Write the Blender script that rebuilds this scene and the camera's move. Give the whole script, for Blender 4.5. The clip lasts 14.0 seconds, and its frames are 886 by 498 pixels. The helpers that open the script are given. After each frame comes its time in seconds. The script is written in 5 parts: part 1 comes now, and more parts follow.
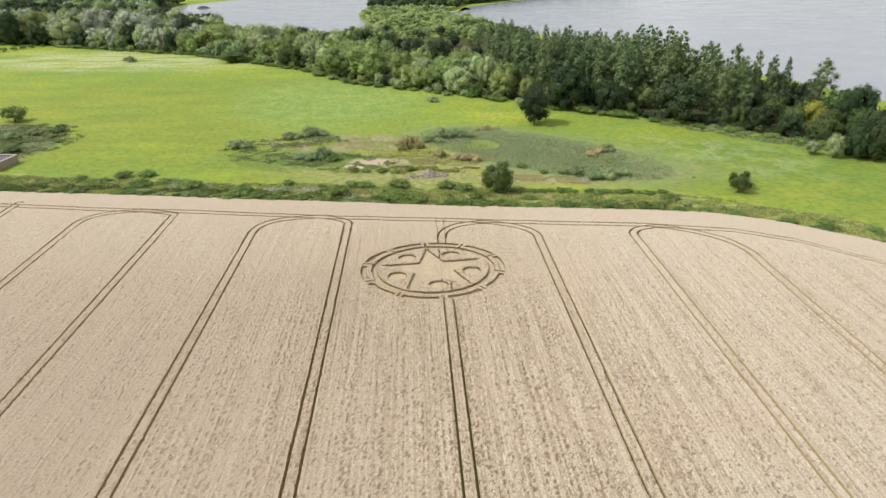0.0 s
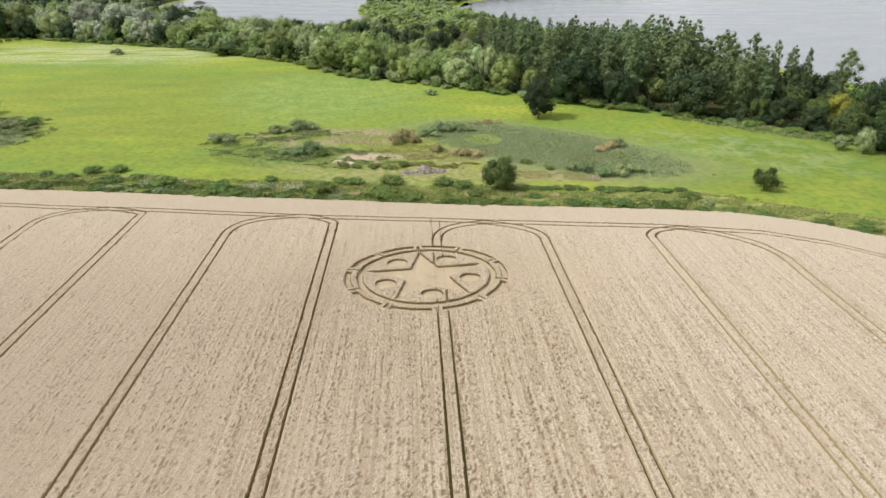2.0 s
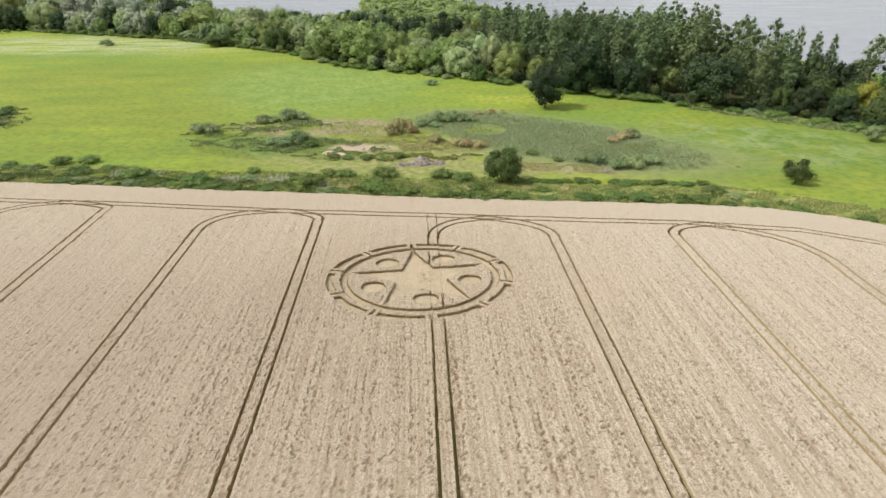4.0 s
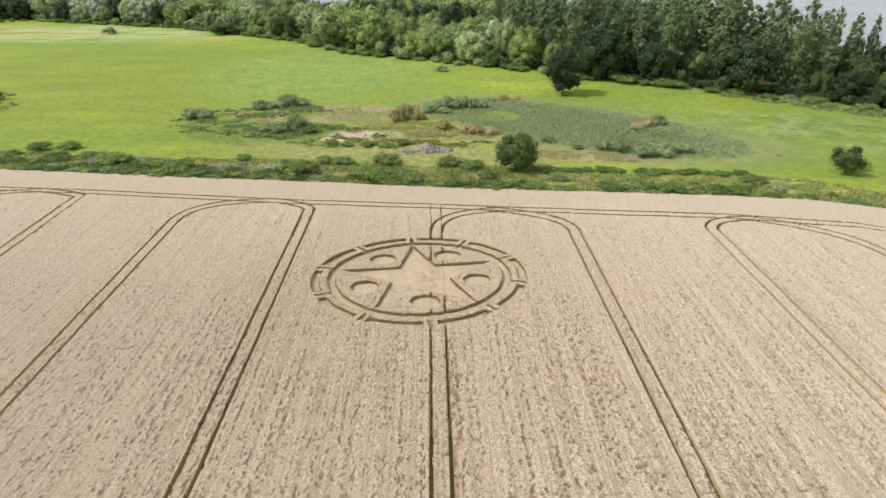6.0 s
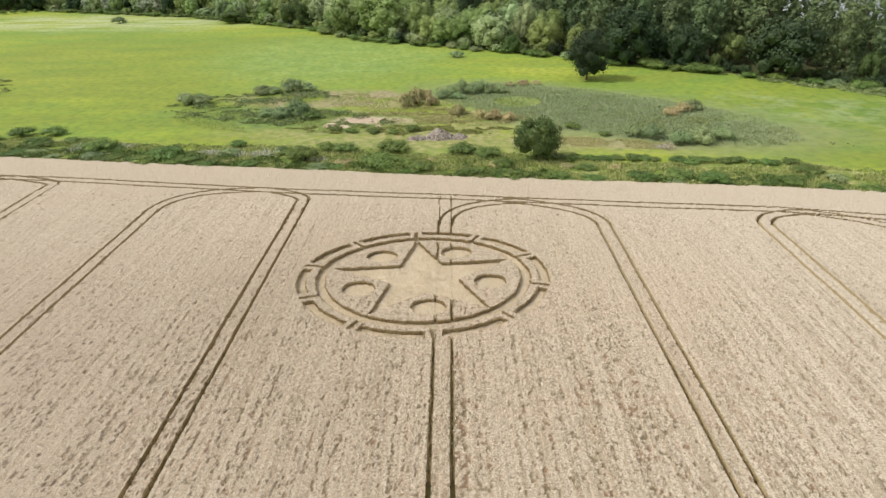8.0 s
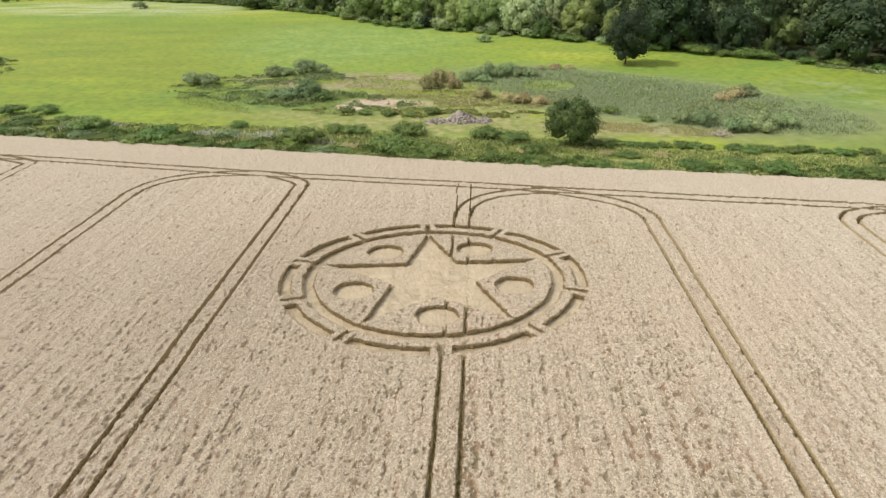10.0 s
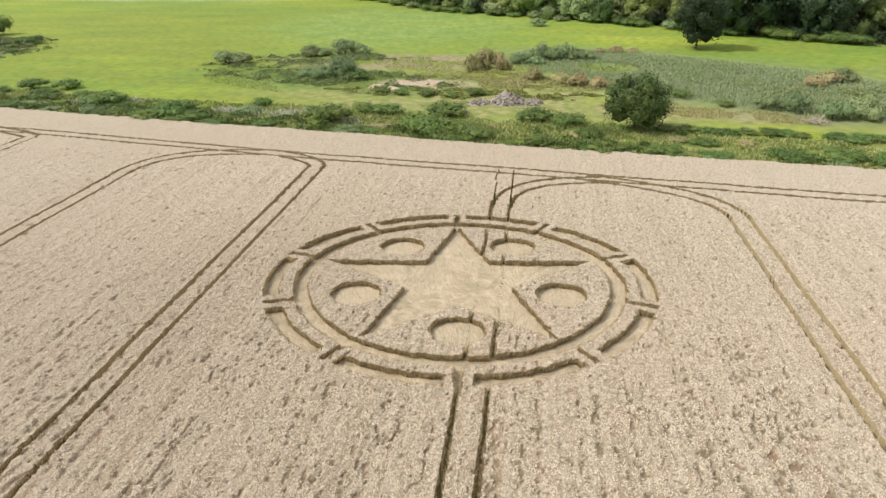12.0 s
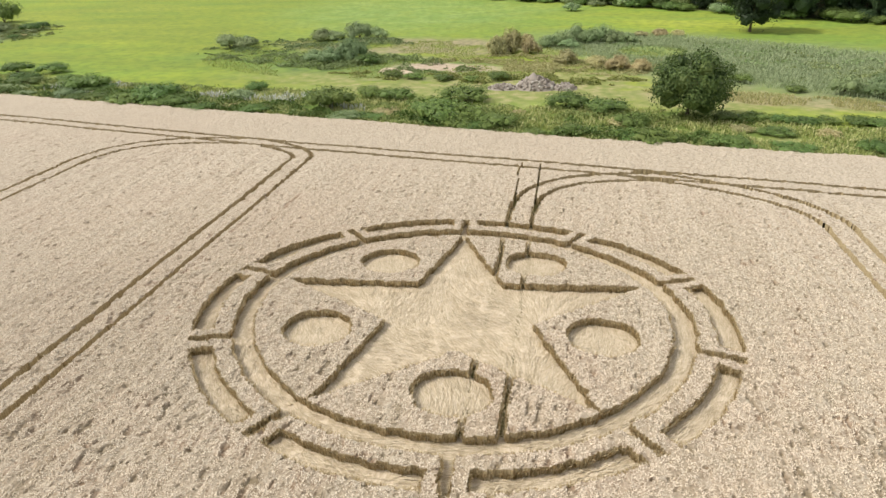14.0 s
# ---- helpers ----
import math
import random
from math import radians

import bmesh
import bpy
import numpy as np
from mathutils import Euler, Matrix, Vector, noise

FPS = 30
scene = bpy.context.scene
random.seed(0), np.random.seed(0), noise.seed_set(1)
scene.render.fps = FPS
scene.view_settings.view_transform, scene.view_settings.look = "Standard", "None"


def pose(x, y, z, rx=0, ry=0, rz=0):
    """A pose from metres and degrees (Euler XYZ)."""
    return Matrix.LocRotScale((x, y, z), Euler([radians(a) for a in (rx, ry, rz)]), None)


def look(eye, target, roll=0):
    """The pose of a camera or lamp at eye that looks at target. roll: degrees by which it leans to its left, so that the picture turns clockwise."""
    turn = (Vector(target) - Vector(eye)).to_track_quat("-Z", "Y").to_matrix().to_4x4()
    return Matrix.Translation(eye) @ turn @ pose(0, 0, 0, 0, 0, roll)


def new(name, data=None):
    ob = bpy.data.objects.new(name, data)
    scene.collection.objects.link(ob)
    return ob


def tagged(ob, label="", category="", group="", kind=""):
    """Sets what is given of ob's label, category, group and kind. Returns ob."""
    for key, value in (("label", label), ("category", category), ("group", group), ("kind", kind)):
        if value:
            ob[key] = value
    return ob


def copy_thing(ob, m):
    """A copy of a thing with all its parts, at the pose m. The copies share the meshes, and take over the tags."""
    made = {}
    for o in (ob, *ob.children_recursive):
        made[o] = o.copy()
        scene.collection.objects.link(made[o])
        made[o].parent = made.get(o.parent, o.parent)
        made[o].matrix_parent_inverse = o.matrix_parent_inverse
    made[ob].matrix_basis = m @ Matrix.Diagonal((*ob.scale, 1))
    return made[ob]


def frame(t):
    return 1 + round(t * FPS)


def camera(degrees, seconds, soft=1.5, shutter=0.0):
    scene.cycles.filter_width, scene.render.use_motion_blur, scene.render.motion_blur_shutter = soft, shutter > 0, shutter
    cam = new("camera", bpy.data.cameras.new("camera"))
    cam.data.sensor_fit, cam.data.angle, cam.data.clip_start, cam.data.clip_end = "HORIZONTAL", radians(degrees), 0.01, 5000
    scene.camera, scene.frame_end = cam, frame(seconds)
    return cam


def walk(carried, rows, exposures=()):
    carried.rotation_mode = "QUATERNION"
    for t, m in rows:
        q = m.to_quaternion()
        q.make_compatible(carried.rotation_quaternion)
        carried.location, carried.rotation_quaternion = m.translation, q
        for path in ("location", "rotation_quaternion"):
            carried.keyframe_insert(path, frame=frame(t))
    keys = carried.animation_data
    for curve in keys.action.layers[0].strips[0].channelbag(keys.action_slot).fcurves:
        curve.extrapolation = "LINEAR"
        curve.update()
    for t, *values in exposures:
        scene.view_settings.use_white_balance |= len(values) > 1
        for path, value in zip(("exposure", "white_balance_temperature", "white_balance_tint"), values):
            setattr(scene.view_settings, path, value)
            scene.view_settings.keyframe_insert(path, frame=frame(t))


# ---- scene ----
cam = camera(71.9, 14.0)
PATH = [
    (0, (-5.108, -121.017, 63.528), (-5.024, -119.219, 62.657), -0.5),
    (0.5, (-4.62, -117.255, 61.821), (-4.536, -115.457, 60.951), -0.4),
    (1, (-4.12, -113.564, 60.375), (-4.037, -111.766, 59.504), -0.4),
    (1.5, (-3.567, -109.969, 58.914), (-3.486, -108.17, 58.043), -0.4),
    (2, (-3.112, -106.436, 57.383), (-3.032, -104.638, 56.511), -0.4),
    (2.5, (-2.556, -102.998, 55.883), (-2.477, -101.2, 55.01), -0.4),
    (3, (-2.114, -99.868, 54.36), (-2.036, -98.07, 53.486), -0.4),
    (5.5, (0.126, -83.708, 45.782), (0.166, -81.912, 44.903), -0.5),
    (6, (0.697, -80.85, 44.397), (0.723, -79.056, 43.514), -0.6),
    (6.5, (1.067, -77.99, 42.948), (1.08, -76.197, 42.062), -0.7),
    (7, (1.466, -75.078, 41.437), (1.463, -73.286, 40.548), -0.9),
    (7.5, (1.827, -72.006, 39.825), (1.81, -70.215, 38.935), -0.9),
    (8, (2.097, -68.954, 38.419), (2.065, -67.164, 37.527), -1.0),
    (10.5, (3.322, -53.578, 30.343), (3.17, -51.798, 29.443), -0.8),
    (11, (3.669, -50.562, 28.71), (3.469, -48.787, 27.81), -0.8),
    (11.5, (3.682, -47.555, 27.188), (3.442, -45.785, 26.288), -1.1),
    (12, (3.783, -44.581, 25.752), (3.515, -42.816, 24.851), -1.1),
    (12.5, (3.826, -41.391, 24.454), (3.533, -39.63, 23.552), -1.2),
    (13, (3.785, -38.182, 23.225), (3.469, -36.426, 22.321), -1.4),
    (13.5, (3.766, -34.94, 21.926), (3.427, -33.189, 21.022), -1.5),
    (14, (3.753, -31.546, 20.68), (3.395, -29.799, 19.774), -1.6),
]
walk(cam, [(t, look(eye, target, roll)) for t, eye, target, roll in PATH],
     exposures=[(0, 0.30), (3, 0.26), (6.5, 0.25), (11, 0.27), (14, 0.37)])

# ---- daylight ----
SUN_FROM = Vector((-0.78, -0.12, 0.90))
world = bpy.data.worlds.new("sky")
scene.world = world
world.use_nodes = True
wn = world.node_tree.nodes
sky = wn.new("ShaderNodeTexSky")
sky.sky_type, sky.sun_disc = "NISHITA", False
sky.sun_elevation, sky.sun_rotation = radians(48), radians(263)
sky.dust_density, sky.air_density = 2.5, 1.0
wn["Background"].inputs["Strength"].default_value = 0.095
cloud_place = wn.new("ShaderNodeTexCoord")
cloud = wn.new("ShaderNodeTexNoise")
cloud.inputs["Scale"].default_value, cloud.inputs["Detail"].default_value = 2.2, 6.0
cloud_edge = wn.new("ShaderNodeMapRange")
cloud_edge.inputs["From Min"].default_value, cloud_edge.inputs["From Max"].default_value = 0.30, 0.62
cloud_edge.inputs["To Min"].default_value, cloud_edge.inputs["To Max"].default_value = 0.35, 0.95
cloud_mix = wn.new("ShaderNodeMix")
cloud_mix.data_type = "RGBA"
cloud_mix.inputs[7].default_value = (8.2, 8.3, 8.5, 1)
for a, b in ((cloud_place.outputs["Generated"], cloud.inputs["Vector"]), (cloud.outputs["Fac"], cloud_edge.inputs["Value"]),
             (cloud_edge.outputs["Result"], cloud_mix.inputs["Factor"]), (sky.outputs["Color"], cloud_mix.inputs[6]),
             (cloud_mix.outputs[2], wn["Background"].inputs["Color"])):
    world.node_tree.links.new(a, b)
sun = new("sun", bpy.data.lights.new("sun", "SUN"))
sun.data.energy, sun.data.angle, sun.data.color = 3.1, radians(3), (1.0, 0.965, 0.91)
sun.matrix_world = look(SUN_FROM * 100, (0, 0, 0))


# ---- materials ----
class Nodes:
    """A thin wrapper that adds nodes to one material."""

    def __init__(self, name, rough=0.8, spec=0.2):
        self.mat = bpy.data.materials.new(name)
        self.mat.use_nodes = True
        self.tree = self.mat.node_tree
        self.bsdf = self.tree.nodes["Principled BSDF"]
        self.bsdf.inputs["Roughness"].default_value = rough
        self.bsdf.inputs["Specular IOR Level"].default_value = spec
        self.geo = self.tree.nodes.new("ShaderNodeNewGeometry")
        self.pos = self.geo.outputs["Position"]

    def link(self, a, b):
        self.tree.links.new(a, b)

    def put(self, socket, value):
        if isinstance(value, bpy.types.NodeSocket):
            self.link(value, socket)
        else:
            socket.default_value = value

    def scaled(self, sx, sy, sz, rot=0.0, source=None):
        n = self.tree.nodes.new("ShaderNodeMapping")
        n.inputs["Scale"].default_value = (sx, sy, sz)
        n.inputs["Rotation"].default_value = (0, 0, radians(rot))
        self.link(source or self.pos, n.inputs["Vector"])
        return n.outputs["Vector"]

    def noise(self, scale, detail=3.0, vector=None, rough=0.55, colour=False):
        n = self.tree.nodes.new("ShaderNodeTexNoise")
        n.inputs["Scale"].default_value, n.inputs["Detail"].default_value = scale, detail
        n.inputs["Roughness"].default_value = rough
        self.link(vector or self.pos, n.inputs["Vector"])
        return n.outputs["Color"] if colour else n.outputs["Fac"]

    def math(self, op, a, b=0.0):
        n = self.tree.nodes.new("ShaderNodeMath")
        n.operation = op
        self.put(n.inputs[0], a)
        self.put(n.inputs[1], b)
        return n.outputs[0]

    def ramp(self, fac, *stops):
        n = self.tree.nodes.new("ShaderNodeValToRGB")
        r = n.color_ramp
        while len(r.elements) < len(stops):
            r.elements.new(0.5)
        for e, (p, col) in zip(r.elements, stops):
            e.position = p
            e.color = (*col, 1) if len(col) == 3 else col
        self.link(fac, n.inputs[0])
        return n.outputs["Color"]

    def step(self, fac, a, b):
        n = self.tree.nodes.new("ShaderNodeMapRange")
        n.interpolation_type = "SMOOTHSTEP"
        n.inputs["From Min"].default_value, n.inputs["From Max"].default_value = a, b
        self.link(fac, n.inputs["Value"])
        return n.outputs["Result"]

    def mix(self, fac, a, b, kind="MIX"):
        n = self.tree.nodes.new("ShaderNodeMix")
        n.data_type, n.blend_type = "RGBA", kind
        self.put(n.inputs["Factor"], fac)
        for socket, v in ((n.inputs["A"], a), (n.inputs["B"], b)):
            self.put(n.inputs[6] if socket == n.inputs["A"] else n.inputs[7], v if isinstance(v, bpy.types.NodeSocket) else (*v, 1))
        return n.outputs[2]

    def bump(self, height, strength=0.4, distance=0.1):
        n = self.tree.nodes.new("ShaderNodeBump")
        n.inputs["Strength"].default_value, n.inputs["Distance"].default_value = strength, distance
        self.link(height, n.inputs["Height"])
        self.link(n.outputs["Normal"], self.bsdf.inputs["Normal"])

    def colour(self, socket):
        self.link(socket, self.bsdf.inputs["Base Color"])
        return self.mat

    def ellipse(self, cx, cy, rx, ry, rot, soft, warp):
        """1 inside a ragged ellipse on the ground, 0 outside."""
        v = self.tree.nodes.new("ShaderNodeVectorMath")
        v.operation = "SUBTRACT"
        self.link(warp, v.inputs[0])
        v.inputs[1].default_value = (cx, cy, 0)
        w = self.tree.nodes.new("ShaderNodeMapping")
        w.vector_type = "TEXTURE"
        w.inputs["Rotation"].default_value = (0, 0, radians(rot))
        w.inputs["Scale"].default_value = (rx, ry, 1e6)
        self.link(v.outputs[0], w.inputs["Vector"])
        d = self.tree.nodes.new("ShaderNodeVectorMath")
        d.operation = "LENGTH"
        self.link(w.outputs[0], d.inputs[0])
        return self.step(d.outputs["Value"], 1 + soft, 1 - soft)

    def warped(self, scale, amount):
        n = self.noise(scale, 4, colour=True)
        s = self.tree.nodes.new("ShaderNodeVectorMath")
        s.operation = "MULTIPLY_ADD"
        self.link(n, s.inputs[0])
        s.inputs[1].default_value = (amount, amount, 0)
        a = self.tree.nodes.new("ShaderNodeVectorMath")
        a.operation = "ADD"
        self.link(self.pos, a.inputs[0])
        a.inputs[1].default_value = (-amount / 2, -amount / 2, 0)
        self.link(a.outputs[0], s.inputs[2])
        return s.outputs[0]


def wheat_material():
    m = Nodes("ripe_wheat", 0.75, 0.15)
    fine = m.noise(5.5, 5, rough=0.7)
    c = m.ramp(fine, (0.36, (0.17, 0.125, 0.07)), (0.45, (0.445, 0.368, 0.268)), (0.62, (0.61, 0.528, 0.405)))
    drill = m.noise(1.0, 2, m.scaled(2.2, 0.03, 0.1))
    # dark gaps in the rows: soil and the shade between plants, both as colour
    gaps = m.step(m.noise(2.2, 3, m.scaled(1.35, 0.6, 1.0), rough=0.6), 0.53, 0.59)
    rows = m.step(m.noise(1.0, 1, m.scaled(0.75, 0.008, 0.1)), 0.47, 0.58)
    area = m.step(m.noise(0.03, 2), 0.32, 0.60)
    place_ = m.tree.nodes.new("ShaderNodeSeparateXYZ")
    m.link(m.pos, place_.inputs[0])
    sown = m.tree.nodes.new("ShaderNodeAttribute")
    sown.attribute_name = "rows"
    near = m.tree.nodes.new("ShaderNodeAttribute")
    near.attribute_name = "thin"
    c = m.mix(m.math("MULTIPLY", m.math("MULTIPLY", m.step(drill, 0.44, 0.60), m.math("ADD", m.math("MULTIPLY", m.step(place_.outputs["Y"], 25, -40), 0.4), 0.22)), sown.outputs["Fac"]), c, (0.325, 0.25, 0.16))
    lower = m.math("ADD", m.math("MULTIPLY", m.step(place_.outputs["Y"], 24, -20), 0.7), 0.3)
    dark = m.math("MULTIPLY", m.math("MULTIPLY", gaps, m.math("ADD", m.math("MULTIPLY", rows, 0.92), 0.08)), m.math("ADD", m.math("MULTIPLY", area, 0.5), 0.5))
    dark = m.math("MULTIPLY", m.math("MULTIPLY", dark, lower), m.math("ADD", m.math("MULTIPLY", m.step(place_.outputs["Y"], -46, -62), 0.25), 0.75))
    # small specks of the same soil and shade, put into the colour
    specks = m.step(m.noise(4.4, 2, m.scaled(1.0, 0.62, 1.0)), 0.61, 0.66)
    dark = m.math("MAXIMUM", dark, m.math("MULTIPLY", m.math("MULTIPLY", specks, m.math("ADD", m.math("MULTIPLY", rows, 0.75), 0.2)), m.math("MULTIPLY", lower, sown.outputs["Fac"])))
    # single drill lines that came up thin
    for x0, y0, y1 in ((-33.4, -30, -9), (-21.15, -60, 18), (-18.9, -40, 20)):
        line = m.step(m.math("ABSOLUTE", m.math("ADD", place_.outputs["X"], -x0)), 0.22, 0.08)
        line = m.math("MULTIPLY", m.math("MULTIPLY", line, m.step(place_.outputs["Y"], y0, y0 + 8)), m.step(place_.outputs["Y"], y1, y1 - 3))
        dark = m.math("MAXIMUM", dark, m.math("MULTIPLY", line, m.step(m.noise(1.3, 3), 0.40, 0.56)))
    # soil, plus shade in the gaps and under the ears, put into the colour
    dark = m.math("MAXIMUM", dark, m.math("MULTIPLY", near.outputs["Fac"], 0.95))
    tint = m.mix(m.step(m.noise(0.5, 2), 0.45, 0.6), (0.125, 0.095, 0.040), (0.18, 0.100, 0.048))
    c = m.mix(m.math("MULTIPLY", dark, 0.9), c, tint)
    broad = m.noise(0.05, 3)
    c = m.mix(m.math("MULTIPLY", m.step(broad, 0.45, 0.70), 0.24), c, (0.49, 0.375, 0.275))
    c = m.mix(m.math("MULTIPLY", m.math("SUBTRACT", 1.0, sown.outputs["Fac"]), 0.42), c, (0.42, 0.345, 0.25))
    # uneven daylight over the field put into the colour: darker west, paler east
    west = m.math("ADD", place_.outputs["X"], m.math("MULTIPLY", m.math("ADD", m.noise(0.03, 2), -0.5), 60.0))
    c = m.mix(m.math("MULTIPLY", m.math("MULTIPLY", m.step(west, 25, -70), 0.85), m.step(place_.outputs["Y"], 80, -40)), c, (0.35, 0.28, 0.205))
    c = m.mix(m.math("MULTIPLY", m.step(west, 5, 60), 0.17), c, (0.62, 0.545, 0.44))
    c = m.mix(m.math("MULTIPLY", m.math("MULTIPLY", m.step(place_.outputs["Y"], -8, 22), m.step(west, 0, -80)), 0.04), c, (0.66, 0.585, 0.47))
    m.bump(m.noise(7.0, 4), 1.0, 0.18)
    return m.colour(c)


def through_light(m, colour, share):
    """Lets part of the light pass through thin straw or leaves."""
    glow = m.tree.nodes.new("ShaderNodeBsdfTranslucent")
    m.link(colour, glow.inputs["Color"])
    both = m.tree.nodes.new("ShaderNodeMixShader")
    both.inputs[0].default_value = share
    m.link(m.bsdf.outputs[0], both.inputs[1])
    m.link(glow.outputs[0], both.inputs[2])
    m.link(both.outputs[0], m.tree.nodes["Material Output"].inputs["Surface"])


def stalk_material():
    m = Nodes("wheat_stalks", 0.8, 0.1)
    s = m.noise(1.0, 3, m.scaled(34, 34, 1.2), rough=0.7)
    return m.colour(m.ramp(s, (0.3, (0.20, 0.150, 0.078)), (0.5, (0.40, 0.315, 0.178)), (0.7, (0.58, 0.475, 0.30))))


def ear_material():
    m = Nodes("wheat_ears", 0.7, 0.2)
    r = m.geo.outputs["Random Per Island"]
    c = m.ramp(r, (0.0, (0.15, 0.105, 0.055)), (0.07, (0.30, 0.235, 0.15)), (0.10, (0.66, 0.560, 0.415)), (0.5, (0.735, 0.630, 0.48)), (1.0, (0.79, 0.69, 0.54)))
    broad = m.noise(0.05, 3)
    c = m.mix(m.math("MULTIPLY", m.step(broad, 0.45, 0.70), 0.28), c, (0.62, 0.47, 0.345))
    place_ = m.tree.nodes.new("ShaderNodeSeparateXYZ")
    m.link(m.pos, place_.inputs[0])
    # the same westward dimming of the daylight, put into the ears' colour
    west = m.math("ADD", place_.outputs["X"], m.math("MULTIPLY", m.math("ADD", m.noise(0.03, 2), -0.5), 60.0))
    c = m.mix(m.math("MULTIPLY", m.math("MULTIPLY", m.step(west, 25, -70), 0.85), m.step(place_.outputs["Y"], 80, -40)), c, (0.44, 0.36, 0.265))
    return m.colour(c)


def straw_floor_material():
    m = Nodes("flattened_straw", 0.55, 0.3)
    w = m.warped(0.35, 1.2)
    a = m.noise(1.0, 4, m.scaled(9, 1.1, 1, 24, w))
    b = m.noise(1.0, 4, m.scaled(1.3, 8, 1, 10, w))
    s = m.mix(m.step(m.noise(0.14, 2), 0.44, 0.56), a, b)
    c = m.ramp(s, (0.22, (0.30, 0.235, 0.145)), (0.45, (0.495, 0.40, 0.275)), (0.72, (0.62, 0.52, 0.385)))
    place_ = m.tree.nodes.new("ShaderNodeSeparateXYZ")
    m.link(m.pos, place_.inputs[0])
    for x0 in (0.0, 1.9):
        wheel = m.step(m.math("ABSOLUTE", m.math("ADD", place_.outputs["X"], m.math("MULTIPLY", m.math("ADD", m.noise(0.8, 2), -0.5 - x0 / 0.5), 0.5))), 0.30, 0.06)
        c = m.mix(m.math("MULTIPLY", m.math("MULTIPLY", wheel, m.step(m.noise(1.1, 3), 0.42, 0.60)), 0.7), c, (0.24, 0.19, 0.09))
    m.bump(s, 0.6, 0.06)
    return m.colour(c)


def soil_material():
    m = Nodes("bare_soil_and_straw", 0.9, 0.1)
    c = m.ramp(m.noise(5.0, 5), (0.3, (0.13, 0.098, 0.052)), (0.55, (0.24, 0.180, 0.095)), (0.75, (0.37, 0.29, 0.165)))
    place_ = m.tree.nodes.new("ShaderNodeSeparateXYZ")
    m.link(m.pos, place_.inputs[0])
    weedy = m.step(m.math("ABSOLUTE", m.math("ADD", place_.outputs["X"], -1.0)), 34, 8)
    green = m.math("MULTIPLY", m.math("MULTIPLY", m.step(m.noise(0.5, 3), 0.36, 0.54), 0.7), m.math("ADD", m.math("MULTIPLY", weedy, 0.85), 0.15))
    return m.colour(m.mix(green, c, (0.155, 0.152, 0.055)))


def meadow_material():
    m = Nodes("mown_meadow_grass", 0.85, 0.1)
    big = m.noise(1.0, 4, m.scaled(0.010, 0.020, 1))
    c = m.ramp(big, (0.34, (0.135, 0.235, 0.046)), (0.45, (0.195, 0.278, 0.044)), (0.56, (0.280, 0.330, 0.042)), (0.72, (0.345, 0.370, 0.070)))
    olive = m.math("MULTIPLY", m.step(m.noise(1.0, 4, m.scaled(0.022, 0.06, 1, 8)), 0.47, 0.62), 0.65)
    c = m.mix(olive, c, (0.222, 0.258, 0.044))
    lush = m.math("MULTIPLY", m.step(m.noise(1.0, 5, m.scaled(0.03, 0.075, 1, -14)), 0.50, 0.64), 0.7)
    c = m.mix(lush, c, (0.170, 0.272, 0.050))
    lime = m.math("MULTIPLY", m.ellipse(-85, 95, 85, 40, -8, 0.6, m.warped(0.03, 40.0)), m.step(m.noise(1.0, 4, m.scaled(0.025, 0.07, 1, 5)), 0.36, 0.60))
    c = m.mix(m.math("MULTIPLY", lime, 0.35), c, (0.275, 0.345, 0.036))
    worn = m.math("MULTIPLY", m.ellipse(-72, 96, 72, 40, -8, 0.6, m.warped(0.03, 40.0)), m.step(m.noise(1.0, 5, m.scaled(0.035, 0.09, 1, 12)), 0.38, 0.56))
    c = m.mix(m.math("MULTIPLY", worn, 0.6), c, m.ramp(m.noise(0.25, 5), (0.35, (0.135, 0.185, 0.034)), (0.65, (0.205, 0.235, 0.040))))
    tired = m.math("MULTIPLY", m.ellipse(-125, 165, 95, 70, -10, 0.6, m.warped(0.03, 40.0)), 0.6)
    c = m.mix(tired, c, m.ramp(m.noise(1.0, 4, m.scaled(0.03, 0.08, 1, -6)), (0.35, (0.150, 0.200, 0.036)), (0.65, (0.228, 0.262, 0.042))))
    w = m.warped(0.03, 40.0)
    mown = m.math("MULTIPLY", m.ellipse(-205, 318, 95, 42, -8, 0.5, w), m.step(m.noise(1.0, 4, m.scaled(0.03, 0.09, 1)), 0.35, 0.6))
    c = m.mix(m.math("MULTIPLY", mown, 0.9), c, (0.40, 0.43, 0.23))
    east = m.math("MULTIPLY", m.ellipse(135, 62, 75, 50, -35, 0.5, w), 0.65)
    c = m.mix(east, c, m.ramp(m.noise(0.08, 5), (0.35, (0.112, 0.178, 0.032)), (0.65, (0.180, 0.232, 0.044))))
    fresh = m.math("MULTIPLY", m.ellipse(-45, 178, 42, 50, 15, 0.5, w), 0.75)
    c = m.mix(fresh, c, m.ramp(m.noise(0.12, 4), (0.35, (0.165, 0.262, 0.062)), (0.65, (0.260, 0.345, 0.105))))
    pale = m.math("MULTIPLY", m.ellipse(98, 78, 34, 18, -38, 0.5, w), m.step(m.noise(0.11, 4), 0.42, 0.60))
    c = m.mix(m.math("MULTIPLY", pale, 0.5), c, (0.307, 0.359, 0.184))
    fine = m.noise(0.5, 5)
    c = m.mix(m.math("MULTIPLY", m.step(fine, 0.58, 0.36), 0.5), c, (0.102, 0.150, 0.036))
    blotch = m.noise(0.16, 5)
    c = m.mix(m.math("MULTIPLY", m.step(blotch, 0.48, 0.64), 0.22), c, (0.285, 0.30, 0.045))
    w = m.warped(0.06, 20.0)
